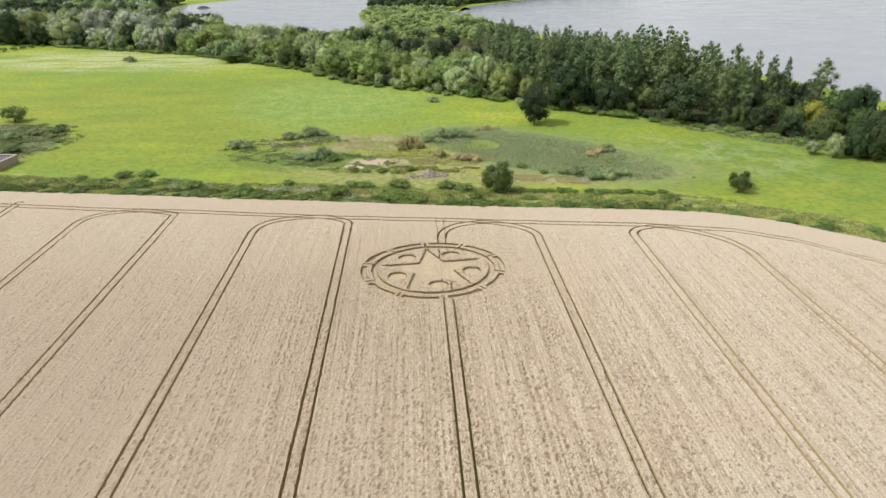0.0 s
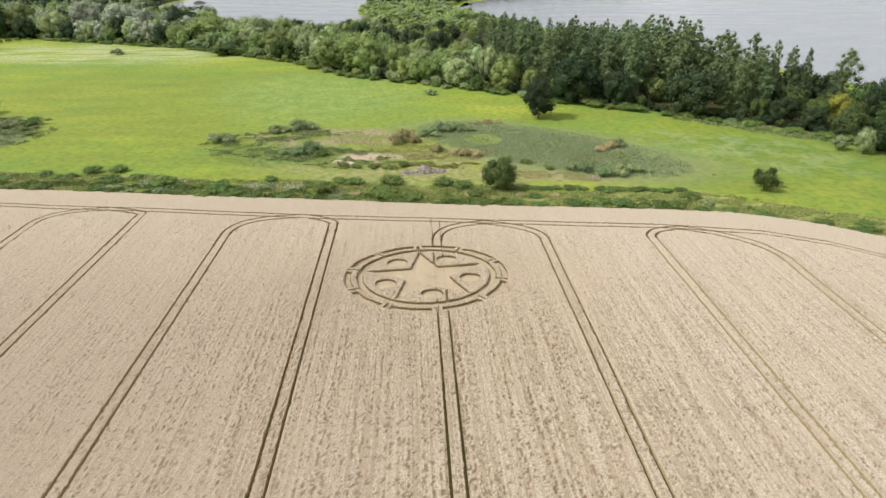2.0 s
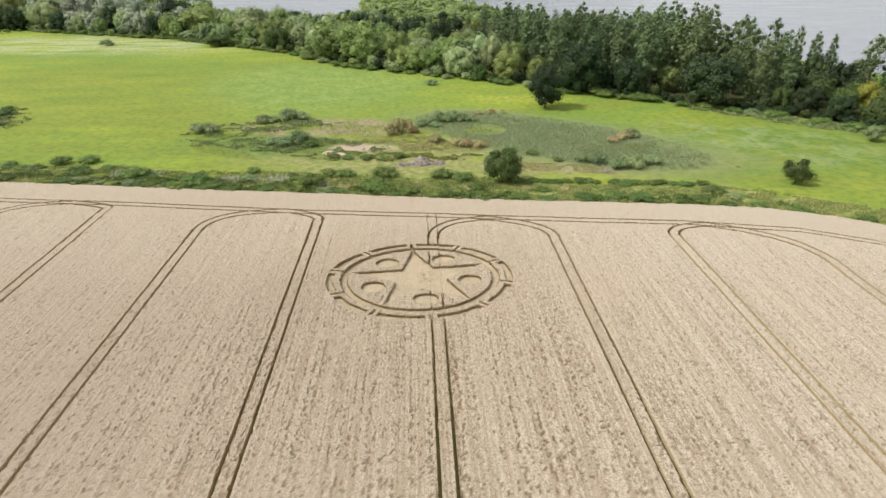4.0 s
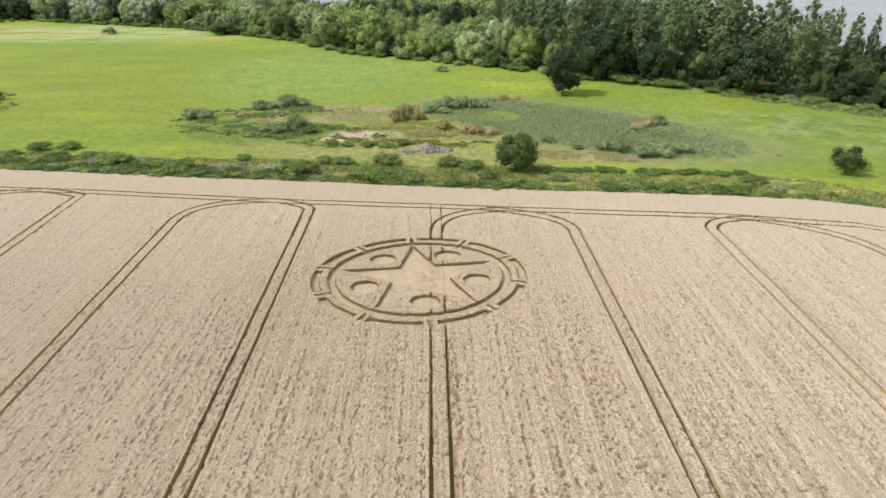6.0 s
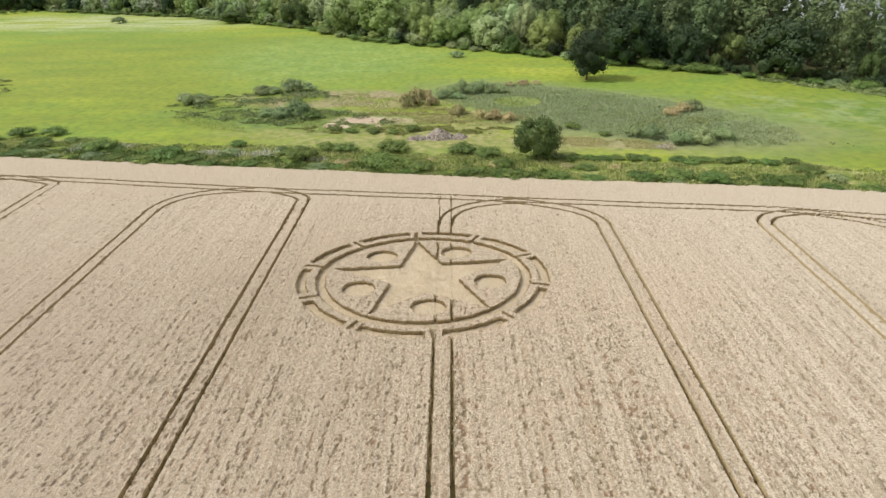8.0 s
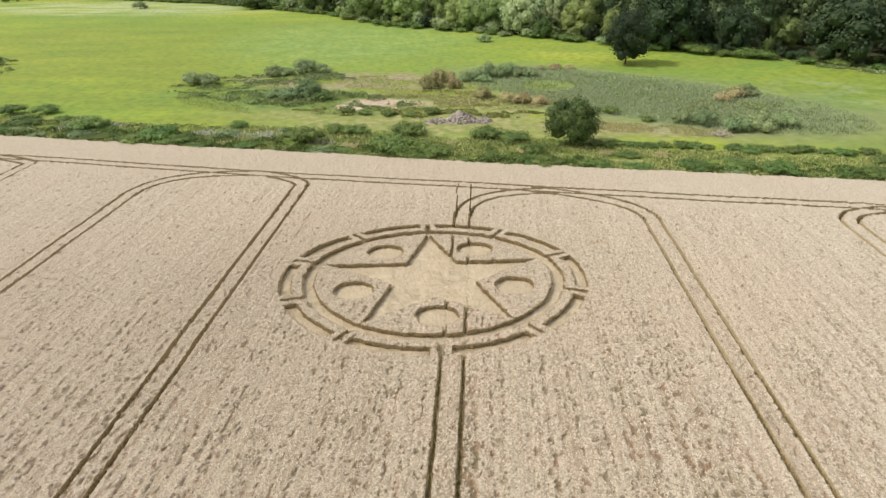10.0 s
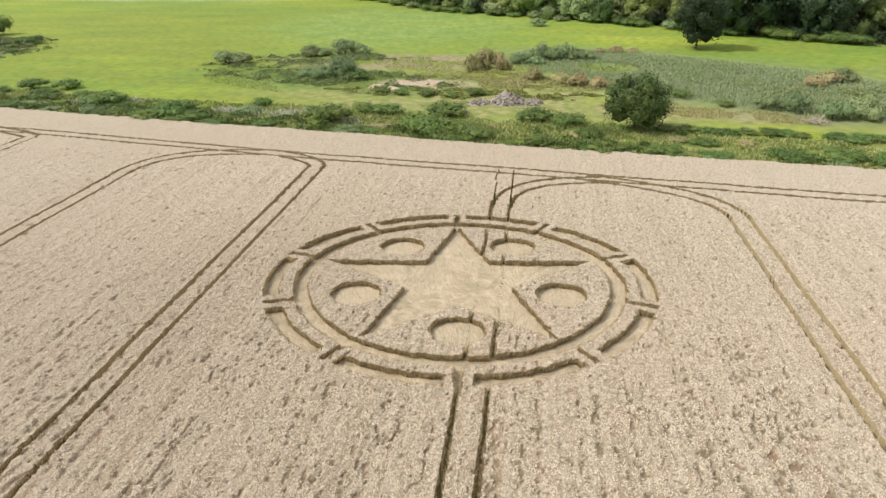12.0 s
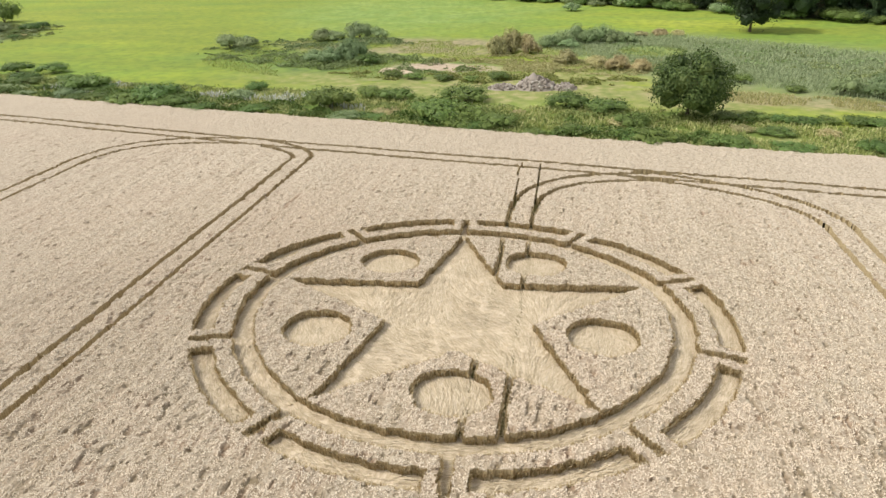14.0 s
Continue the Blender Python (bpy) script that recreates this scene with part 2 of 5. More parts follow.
    rank = m.math("MULTIPLY", m.ellipse(18, 67, 66, 15, -4, 0.3, w), m.step(m.noise(1.0, 4, m.scaled(0.10, 0.22, 1)), 0.30, 0.46))
    c = m.mix(m.math("MULTIPLY", rank, 0.95), c, m.ramp(m.noise(0.55, 5), (0.35, (0.160, 0.195, 0.055)), (0.5, (0.235, 0.245, 0.085)), (0.66, (0.335, 0.295, 0.150))))
    tall = m.ellipse(-40, 84, 34, 11, -12, 0.3, w)
    c = m.mix(m.math("MULTIPLY", tall, 0.8), c, m.ramp(m.noise(0.35, 5), (0.32, (0.065, 0.113, 0.044)), (0.62, (0.179, 0.250, 0.060))))
    dry = m.ellipse(-28, 102, 30, 11, -3, 0.3, w)
    patchy = m.step(m.noise(0.09, 4), 0.34, 0.55)
    c = m.mix(m.math("MULTIPLY", dry, patchy), c, m.ramp(m.noise(0.6, 5), (0.35, (0.188, 0.175, 0.092)), (0.65, (0.332, 0.284, 0.159))))
    straw = m.ellipse(33, 58.4, 17, 3, -12, 0.35, m.warped(0.2, 5.0))
    c = m.mix(m.math("MULTIPLY", straw, 0.85), c, m.ramp(m.noise(0.8, 5), (0.35, (0.204, 0.200, 0.088)), (0.65, (0.375, 0.308, 0.176))))
    reeds = m.ellipse(38, 88, 50, 22, -38, 0.4, w)
    c = m.mix(reeds, c, m.ramp(m.noise(0.35, 5), (0.35, (0.135, 0.172, 0.080)), (0.65, (0.21, 0.248, 0.118))))
    sedge = m.ellipse(20, 97, 8, 7, 0, 0.4, m.warped(0.2, 6.0))
    c = m.mix(m.math("MULTIPLY", sedge, 0.6), c, (0.225, 0.275, 0.06))
    west = m.ellipse(-174, 108, 34, 36, 12, 0.12, m.warped(0.12, 7.0))
    c = m.mix(west, c, m.ramp(m.noise(0.3, 5), (0.35, (0.065, 0.095, 0.046)), (0.65, (0.188, 0.200, 0.096))))
    bare = m.ellipse(-17, 79.5, 10, 3.6, -8, 0.35, m.warped(0.25, 5.0))
    c = m.mix(bare, c, m.ramp(m.noise(1.2, 4), (0.3, (0.307, 0.234, 0.159)), (0.7, (0.512, 0.416, 0.311))))
    m.bump(m.noise(1.6, 5), 0.35, 0.2)
    return m.colour(c)


def verge_material():
    m = Nodes("rough_verge_grass", 0.9, 0.1)
    w = m.scaled(0.10, 0.35, 1, 9)
    c = m.ramp(m.noise(1.0, 5, w), (0.32, (0.090, 0.151, 0.028)), (0.5, (0.190, 0.238, 0.055)), (0.66, (0.360, 0.356, 0.140)))
    c = m.mix(m.math("MULTIPLY", m.step(m.noise(1.1, 4), 0.6, 0.4), 0.4), c, (0.045, 0.070, 0.016))
    m.bump(m.noise(2.0, 5), 0.8, 0.3)
    return m.colour(c)


def water_material():
    m = Nodes("lake_water", 0.12, 0.5)
    m.bsdf.inputs["Base Color"].default_value = (0.22, 0.235, 0.25, 1)
    m.bsdf.inputs["IOR"].default_value = 1.33
    wind = m.step(m.noise(1.0, 5, m.scaled(0.02, 0.035, 1, 12)), 0.35, 0.65)
    m.link(m.math("ADD", m.math("MULTIPLY", wind, 0.07), 0.14), m.bsdf.inputs["Roughness"])
    waves = m.math("ADD", m.noise(1.0, 5, m.scaled(0.14, 0.22, 1, 25)), m.math("MULTIPLY", m.noise(1.0, 3, m.scaled(0.9, 1.6, 1, 14)), 0.5))
    m.bump(waves, 0.22, 0.5)
    return m.mat


def leaf_material(name, dark, mid, light, rough=0.6, spread=1.0):
    m = Nodes(name, rough, 0.25)
    dark, light = [tuple(b + (a - b) * spread for a, b in zip(c, mid)) for c in (dark, light)]
    r = m.geo.outputs["Random Per Island"]
    c = m.ramp(r, (0.0, dark), (0.55, mid), (1.0, light))
    info = m.tree.nodes.new("ShaderNodeObjectInfo")
    hsv = m.tree.nodes.new("ShaderNodeHueSaturation")
    m.link(c, hsv.inputs["Color"])
    hue = m.tree.nodes.new("ShaderNodeMapRange")
    hue.inputs["To Min"].default_value, hue.inputs["To Max"].default_value = 0.475, 0.515
    m.link(info.outputs["Random"], hue.inputs["Value"])
    m.link(hue.outputs["Result"], hsv.inputs["Hue"])
    val = m.tree.nodes.new("ShaderNodeMapRange")
    val.inputs["To Min"].default_value, val.inputs["To Max"].default_value = 0.8, 1.25
    m.link(m.math("FRACT", m.math("MULTIPLY", info.outputs["Random"], 7.31)), val.inputs["Value"])
    m.link(val.outputs["Result"], hsv.inputs["Value"])
    m.colour(hsv.outputs["Color"])
    through_light(m, hsv.outputs["Color"], 0.19)
    return m.mat


def bark_material():
    m = Nodes("rough_bark", 0.9, 0.1)
    s = m.noise(1.0, 4, m.scaled(6, 6, 1.2))
    m.bump(s, 0.6, 0.05)
    return m.colour(m.ramp(s, (0.3, (0.05, 0.038, 0.025)), (0.7, (0.16, 0.125, 0.085))))


def rubble_material():
    m = Nodes("grey_rubble", 0.9, 0.2)
    r = m.geo.outputs["Random Per Island"]
    return m.colour(m.ramp(r, (0.0, (0.13, 0.105, 0.085)), (0.5, (0.26, 0.22, 0.18)), (1.0, (0.42, 0.38, 0.33))))


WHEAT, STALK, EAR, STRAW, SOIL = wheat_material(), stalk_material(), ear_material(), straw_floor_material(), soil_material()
MEADOW, VERGE, WATER, BARK, RUBBLE = meadow_material(), verge_material(), water_material(), bark_material(), rubble_material()
OAK = leaf_material("oak_leaves", (0.018, 0.036, 0.014), (0.032, 0.058, 0.021), (0.066, 0.102, 0.036), spread=0.5)
WILLOW = leaf_material("willow_leaves", (0.14, 0.195, 0.082), (0.262, 0.335, 0.148), (0.39, 0.47, 0.235), spread=0.5)
POPLAR = leaf_material("poplar_leaves", (0.066, 0.106, 0.043), (0.126, 0.182, 0.074), (0.212, 0.274, 0.118), spread=0.5)
SCRUB = leaf_material("scrub_leaves", (0.045, 0.080, 0.022), (0.088, 0.140, 0.038), (0.17, 0.235, 0.07), spread=0.5)
SILVER = leaf_material("silver_leaves", (0.176, 0.223, 0.143), (0.351, 0.405, 0.280), (0.540, 0.581, 0.442), spread=0.5)
MAPLE = leaf_material("maple_leaves", (0.10, 0.155, 0.044), (0.20, 0.275, 0.082), (0.30, 0.38, 0.13), spread=0.5)
GOLDEN = leaf_material("golden_leaves", (0.14, 0.16, 0.025), (0.25, 0.265, 0.045), (0.37, 0.37, 0.08), spread=0.5)
BRAMBLE = leaf_material("bramble_leaves", (0.055, 0.098, 0.02), (0.112, 0.180, 0.04), (0.21, 0.285, 0.08), spread=0.6)
DRY = leaf_material("dry_weeds", (0.27, 0.245, 0.10), (0.41, 0.37, 0.165), (0.55, 0.50, 0.27), spread=0.6)
SALLOW = leaf_material("sallow_leaves", (0.125, 0.185, 0.075), (0.215, 0.285, 0.12), (0.325, 0.39, 0.195), spread=0.6)
FIELD_MAPLE = leaf_material("field_maple_leaves", (0.030, 0.058, 0.014), (0.064, 0.106, 0.025), (0.135, 0.185, 0.05), spread=0.7)
SEED = leaf_material("pale_seed_heads", (0.46, 0.46, 0.37), (0.60, 0.60, 0.51), (0.74, 0.74, 0.66))
GRASS = leaf_material("tall_grass", (0.18, 0.235, 0.06), (0.35, 0.37, 0.115), (0.54, 0.50, 0.24))
REED = leaf_material("reed_blades", (0.25, 0.29, 0.15), (0.30, 0.34, 0.18), (0.36, 0.39, 0.215))
SPIT_LEAF = leaf_material("spit_scrub_leaves", (0.20, 0.27, 0.08), (0.32, 0.40, 0.13), (0.45, 0.52, 0.21))
STRAW_WEED = leaf_material("straw_weeds", (0.27, 0.30, 0.09), (0.42, 0.42, 0.16), (0.58, 0.54, 0.27))
ROUGH_LEAF = leaf_material("rough_scrub_leaves", (0.12, 0.17, 0.06), (0.205, 0.265, 0.10), (0.30, 0.35, 0.155), spread=0.6)
WEED = leaf_material("verge_weeds", (0.11, 0.145, 0.038), (0.205, 0.24, 0.066), (0.335, 0.335, 0.125), spread=0.6)
TUSSOCK = leaf_material("tussock_grass", (0.20, 0.26, 0.06), (0.28, 0.33, 0.085), (0.37, 0.39, 0.14))


# ---- mesh helpers ----
def raw_mesh(name, verts, faces, mats, index=None, smooth=False):
    """A mesh from arrays: verts n x 3, faces n x 3 or n x 4."""
    verts, faces = np.asarray(verts, np.float32), np.asarray(faces, np.int32)
    me = bpy.data.meshes.new(name)
    k = faces.shape[1]
    me.vertices.add(len(verts))
    me.vertices.foreach_set("co", verts.ravel())
    me.loops.add(faces.size)
    me.loops.foreach_set("vertex_index", faces.ravel())
    me.polygons.add(len(faces))
    me.polygons.foreach_set("loop_start", np.arange(0, faces.size, k, dtype=np.int32))
    for m in mats:
        me.materials.append(m)
    if index is not None:
        me.polygons.foreach_set("material_index", np.asarray(index, np.int32))
    me.polygons.foreach_set("use_smooth", np.full(len(faces), smooth))
    me.update(calc_edges=True)
    return me


def part(name, me, parent, label=""):
    ob = new(name, me)
    ob.parent = parent
    return tagged(ob, label)


def hashed(ix, iy, seed=0):
    h = (ix.astype(np.int64) * 374761393 + iy.astype(np.int64) * 668265263 + seed * 974634777) & 0xFFFFFFFF
    h = ((h ^ (h >> 13)) * 1274126177) & 0xFFFFFFFF
    return ((h ^ (h >> 16)) & 0xFFFFFF) / float(0x1000000)


def vnoise(x, y, size, seed=0):
    """Smooth value noise, 0 to 1, with features of the given size."""
    x, y = np.asarray(x) / size, np.asarray(y) / size
    ix, iy = np.floor(x), np.floor(y)
    fx, fy = x - ix, y - iy
    fx, fy = fx * fx * (3 - 2 * fx), fy * fy * (3 - 2 * fy)
    a, b = hashed(ix, iy, seed), hashed(ix + 1, iy, seed)
    c, d = hashed(ix, iy + 1, seed), hashed(ix + 1, iy + 1, seed)
    return (a * (1 - fx) + b * fx) * (1 - fy) + (c * (1 - fx) + d * fx) * fy


# ---- the plan of the field ----
CROP = 0.66
EDGE_X = [-420, -129, -94, -60, -27, 5, 36, 58, 73, 85, 96, 107, 140, 200]
EDGE_Y = [100, 58, 53, 47.4, 42.4, 37.2, 33.2, 30.6, 27.6, 22.5, 14.8, 5.8, -24, -90]
HEAD_X = [-420, -123, -94, -73, -45, -23, 3, 24.5, 53.5, 74, 86, 100, 130, 190]
HEAD_Y = [92, 47.2, 42.0, 39.3, 34.5, 31.0, 27.7, 24.7, 21.0, 16.2, 9.6, -4.3, -36, -105]
TRAMS = [23.75 * k for k in range(-8, 6)]
GAUGE = 1.9
LOOPS = [(-191, 58, -179), (-167, 58, -177), (-143, 50, -130), (-119, 48, -128), (-95, 31, -80), (-71, 35.5, -79),
         (-47, 22, -32), (-23, 26.5, -29), (1, 16, 14), (25, 15.5, 10.5), (49, 14.5, 57), (73, 2, 56), (97, -32, 108), (121, -50, 110)]


def edge_y(x):
    return np.interp(x, EDGE_X, EDGE_Y) - 1.0


def head_y(x):
    return np.interp(x, HEAD_X, HEAD_Y) - 1.2


def loop_points(x0, y0, x1):
    """The turn of a tramline from (x0, y0) into the headland."""
    y0, x0 = y0 - 1.2, x0 / 24.0 * 23.75
    a, b, c = np.array((x0, y0)), np.array((x0, head_y(x0) - 1.2)), np.array((x1, head_y(x1) - 0.6))
    s = np.linspace(0, 1, 22)[:, None]
    return (1 - s) ** 2 * a + 2 * s * (1 - s) * (a * 0.15 + b * 0.85) + s * s * c


def line_distance(x, y, pts):
    best = np.full(x.shape, 1e9)
    for (ax, ay), (bx, by) in zip(pts[:-1], pts[1:]):
        dx, dy = bx - ax, by - ay
        t = np.clip(((x - ax) * dx + (y - ay) * dy) / (dx * dx + dy * dy), 0, 1)
        best = np.minimum(best, np.hypot(x - ax - t * dx, y - ay - t * dy))
    return best


def tracked(x, y):
    """True where a wheel has pressed the crop down."""
    wob = (vnoise(x, y, 2.2, 5) - 0.5) * 0.10 + (vnoise(x, y, 0.4, 7) - 0.5) * 0.05
    hit = np.zeros(x.shape, bool)
    for i, x0 in enumerate(TRAMS):
        lo = LOOPS[i][1] if i < len(LOOPS) else -60
        for off in (0.0, GAUGE):
            hit |= (np.abs(x - x0 - off + wob) < (0.24 if -30 < x0 < -20 else 0.215)) & (y < lo - 0.7)
    thin = (np.abs(x - 0.0 + wob) < 0.09) | (np.abs(x - GAUGE + wob) < 0.09)
    hit |= thin & (y < head_y(x)) & (y > 10)
    far = y > -60
    for off in (0.0, -GAUGE):
        hit |= far & (np.abs(y - head_y(x) - off - 0.6 + wob * 0.5) < 0.28)
    for x0, y0, x1 in LOOPS:
        pts = loop_points(x0, y0, x1)
        lo, hi = pts.min(0) - 3, pts.max(0) + 3
        box = (x > lo[0]) & (x < hi[0]) & (y > lo[1]) & (y < hi[1])
        if box.any():
            d = line_distance(x[box], y[box], pts)
            hit[box] |= (np.abs(d - GAUGE / 2 + wob[box] * 0.5) < 0.29) & (y[box] > y0 - 1.2) & ((x1 - x[box]) * (x1 - x0) > 0)
    return hit


# the crop circle: a five-pointed star in a disc, a moat, a ring cut by ten gaps, and an outer moat
CX, CY, TURN, FLAT = -1.75, -0.4, 6.2, 0.87
R_DISC, R_RING_IN, R_RING_OUT, R_MOAT, R_TIP = 12.35, 13.75, 14.7, 16.1, 12.3
STAR_IN, SPOT_AT, SPOT_R = 4.7, 8.65, 2.1


def circle_uv(x, y):
    a = radians(TURN)
    dx, dy = x - CX, (y - CY) / FLAT
    return dx * math.cos(a) + dy * math.sin(a), -dx * math.sin(a) + dy * math.cos(a)


def circle_kind(x, y):
    """0 field, 1 flattened, 2 ring, 3 disc; and the number of the ring segment or wedge."""
    u, v = circle_uv(x, y)
    u = u + (vnoise(x, y, 0.5, 11) - 0.5) * 0.22
    v = v + (vnoise(x, y, 0.5, 12) - 0.5) * 0.22
    a = np.degrees(np.arctan2(v, u))
    r = np.hypot(u, v * (1.04 + 0.04 * np.clip(v / 4, -1, 1)))
    kind = np.zeros(x.shape, int)
    gap = (a - 90 + 18) % 36 - 18
    across = np.abs(np.radians(gap)) * r
    seg = np.floor(((a - 90) % 360) / 36).astype(int)
    moat = (r < R_MOAT) & (r >= R_RING_OUT) & ((across > 0.95) | (across < 0.33))
    kind[moat] = 1
    ring = (r < R_RING_OUT) & (r >= R_RING_IN)
    kind[ring] = np.where(across[ring] < 0.33, 1, 2)
    bridge = (r < R_MOAT) & (r >= R_RING_OUT) & ~moat
    kind[bridge] = 2
    kind[(r < R_RING_IN) & (r >= R_DISC)] = 1
    disc = r < R_DISC
    kind[disc] = 3
    v = v + 0.32
    a = np.degrees(np.arctan2(v, u))
    r = np.hypot(u, v)
    b = np.radians((a - 90 + 36) % 72 - 36)
    px, py = r * np.cos(b), np.abs(r * np.sin(b))
    tip, crotch = np.array((R_TIP, 0.0)), np.array((STAR_IN * math.cos(radians(36)), STAR_IN * math.sin(radians(36))))
    edge = (crotch[0] - tip[0]) * (py - tip[1]) - (crotch[1] - tip[1]) * (px - tip[0])
    kind[disc & (edge > 0)] = 1
    c = np.radians((a - 90) % 72 - 36)
    spot = np.hypot(r * np.cos(c) - SPOT_AT, r * np.sin(c)) < SPOT_R
    kind[disc & spot] = 1
    wedge = np.floor(((a - 90) % 360) / 72).astype(int)
    return kind, seg, wedge


PATCH = (-19.8, -16.2, 16.2, 15.6)


def ear_cover(x, y):
    """How thickly single ears are built at a place, 0 to 1."""
    return np.clip(1.45 * np.exp(-0.5 * ((x + 1) / 18) ** 2 - 0.5 * ((y + 9) / 14.5) ** 2), 0, 1)


def drilled(x, y):
    """1 where the crop was drilled in rows along y, 0 on the headland."""
    return np.clip((head_y(x) - 2.0 - y) / 3.0, 0.12, 1)


def gap_depth(x, y):
    """0 where plants stand thick, 1 in the small gaps, which gather along the drilled rows."""
    g = 0.45 * vnoise(x * 1.1, y * 0.5, 0.30, 23) + 0.55 * vnoise(x, y * 0.55, 0.15, 24)
    bend = x + (vnoise(x, y, 14, 27) - 0.5) * 0.35
    row = 0.46 * vnoise(bend, y * 0.010, 0.50, 21) + 0.30 * vnoise(x, y * 0.02, 2.6, 25) + 0.24 * (0.5 + 0.5 * np.cos(2 * math.pi * bend / 1.02))
    much = np.clip(0.6 - (y + 9) / 25, 0.12, 1.0) * np.clip(1.0 + (x + 30) / 70, 0.55, 1.0) * np.clip(1.0 - (x - 6) / 60, 0.6, 1.0)
    thr = 0.225 + much * (0.03 + 0.22 * np.clip((row - 0.42) / 0.24, 0, 1) * (0.75 + 0.5 * vnoise(x, y, 9, 26)))
    return np.clip((thr - g) / 0.07, 0, 1) * ((y > -66) & (x > -130) & (x < 110)) * drilled(x, y)


def top_height(x, y):
    return (CROP + (vnoise(x, y, 0.42, 31) - 0.5) * 0.10 + (vnoise(x, y, 0.19, 32) - 0.5) * 0.07
            + (vnoise(x, y, 6, 33) - 0.5) * 0.10 + (vnoise(x, y * 0.012, 0.33, 34) - 0.5) * np.clip(0.06 - y * 0.0025, 0.025, 0.08) * drilled(x, y) - 0.05 * ear_cover(x, y) - 0.12 * gap_depth(x, y))


def standing_mesh(name, xs, ys, mask, jitter=0.18):
    """Standing crop over the true cells of a grid: a ragged top and upright sides down to the soil."""
    nx, ny = len(xs) - 1, len(ys) - 1
    gx, gy = np.meshgrid(xs, ys, indexing="ij")
    px, py = gx.copy(), gy.copy()
    dx, dy = np.diff(xs).min(), np.diff(ys).min()
    inner = (slice(1, -1), slice(1, -1))
    px[inner] += (hashed(gx * 100, gy * 100, 41)[inner] - 0.5) * 2 * jitter * dx
    py[inner] += (hashed(gx * 100, gy * 100, 42)[inner] - 0.5) * 2 * jitter * dy
    top = np.stack((px, py, top_height(px, py)), -1).reshape(-1, 3)
    low = top.copy()
    low[:, 2] = 0.0
    n = len(top)
    ids = np.arange(n).reshape(nx + 1, ny + 1)
    i, j = np.nonzero(mask)
    faces = [np.stack((ids[i, j], ids[i + 1, j], ids[i + 1, j + 1], ids[i, j + 1]), -1)]
    index = [np.zeros(len(i), int)]
    pad = np.pad(mask, 1, mode="edge")
    for di, dj, a, b in ((-1, 0, (0, 1), (0, 0)), (1, 0, (1, 0), (1, 1)), (0, -1, (0, 0), (1, 0)), (0, 1, (1, 1), (0, 1))):
        open_side = mask & ~pad[1 + di:1 + di + nx, 1 + dj:1 + dj + ny]
        i, j = np.nonzero(open_side)
        va, vb = ids[i + a[0], j + a[1]], ids[i + b[0], j + b[1]]
        faces.append(np.stack((va, va + n, vb + n, vb), -1))
        index.append(np.ones(len(i), int))
    faces, index = np.concatenate(faces), np.concatenate(index)
    used = np.unique(faces)
    back = np.full(2 * n, -1)
    back[used] = np.arange(len(used))
    pts = np.concatenate((top, low))[used]
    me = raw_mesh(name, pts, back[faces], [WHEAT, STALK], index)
    # thin: gap depth, plus a darkening under the built ears that stands for shade
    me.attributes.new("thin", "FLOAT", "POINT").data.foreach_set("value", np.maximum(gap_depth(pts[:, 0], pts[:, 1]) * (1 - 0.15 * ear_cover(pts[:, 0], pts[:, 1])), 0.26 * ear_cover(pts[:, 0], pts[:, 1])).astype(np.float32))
    me.attributes.new("rows", "FLOAT", "POINT").data.foreach_set("value", drilled(pts[:, 0], pts[:, 1]).astype(np.float32))
    return me


def cell_centres(xs, ys):
    return np.meshgrid((xs[1:] + xs[:-1]) / 2, (ys[1:] + ys[:-1]) / 2, indexing="ij")


def tram_grid(lo, hi, coarse):
    """Grid lines across the tramlines: fine at the wheel tracks, coarse between them."""
    fine = [x0 + off + d for x0 in TRAMS for off in (0, GAUGE) for d in np.arange(-0.44, 0.45, 0.11)]
    fine = [x for x in fine if lo + 0.3 < x < hi - 0.3]
    out = [lo]
    for x in sorted(fine) + [hi]:
        gap = x - out[-1]
        if gap > 0.05:
            k = max(1, round(gap / coarse))
            out += [out[-1] + gap * (m + 1) / k for m in range(k)] if gap > 0.16 else [x]
    return np.array(out)


# ---- ground, lake, field ----
def sheet(name, pts, z, mat, cell=None, thick=0.0):
    bm = bmesh.new()
    top = [bm.verts.new((x, y, z)) for x, y in pts]
    bm.faces.new(top)
    bmesh.ops.triangulate(bm, faces=bm.faces[:])
    me = bpy.data.meshes.new(name)
    bm.to_mesh(me)
    bm.free()
    me.materials.append(mat)
    return new(name, me)


tagged(sheet("ground", [(-4500, -4500), (4500, -4500), (4500, 4500), (-4500, 4500)], -0.02, MEADOW),
       "mown green meadow with yellow and pale patches", "meadow", kind="structure")
field_line = [(x, float(edge_y(x)) + 0.8) for x in np.linspace(-420, 200, 90)]
tagged(sheet("field_soil", field_line + [(200, -420), (-420, -420)], 0.0, SOIL),
       "bare brown soil with straw under the wheat", "soil", kind="structure")
tagged(sheet("verge", [(x, float(edge_y(x)) - 0.6) for x in np.linspace(-420, 200, 60)]
             + [(x, float(edge_y(x)) + 14.5 + 2.5 * math.sin(x * 0.13) + 1.5 * math.sin(x * 0.37)) for x in np.linspace(200, -420, 200)], 0.012, VERGE),
       "rough verge of green and straw-coloured grass beside the wheat", "verge", kind="structure")
LAKE_WEST = [(-312, 729), (-235, 540), (-150, 425), (-70, 405), (-28, 440), (-38, 500), (-60, 585), (-66, 650), (-58, 830), (-70, 1100),
             (-150, 1600), (-250, 1700), (-270, 950), (-316, 846), (-321, 800)]
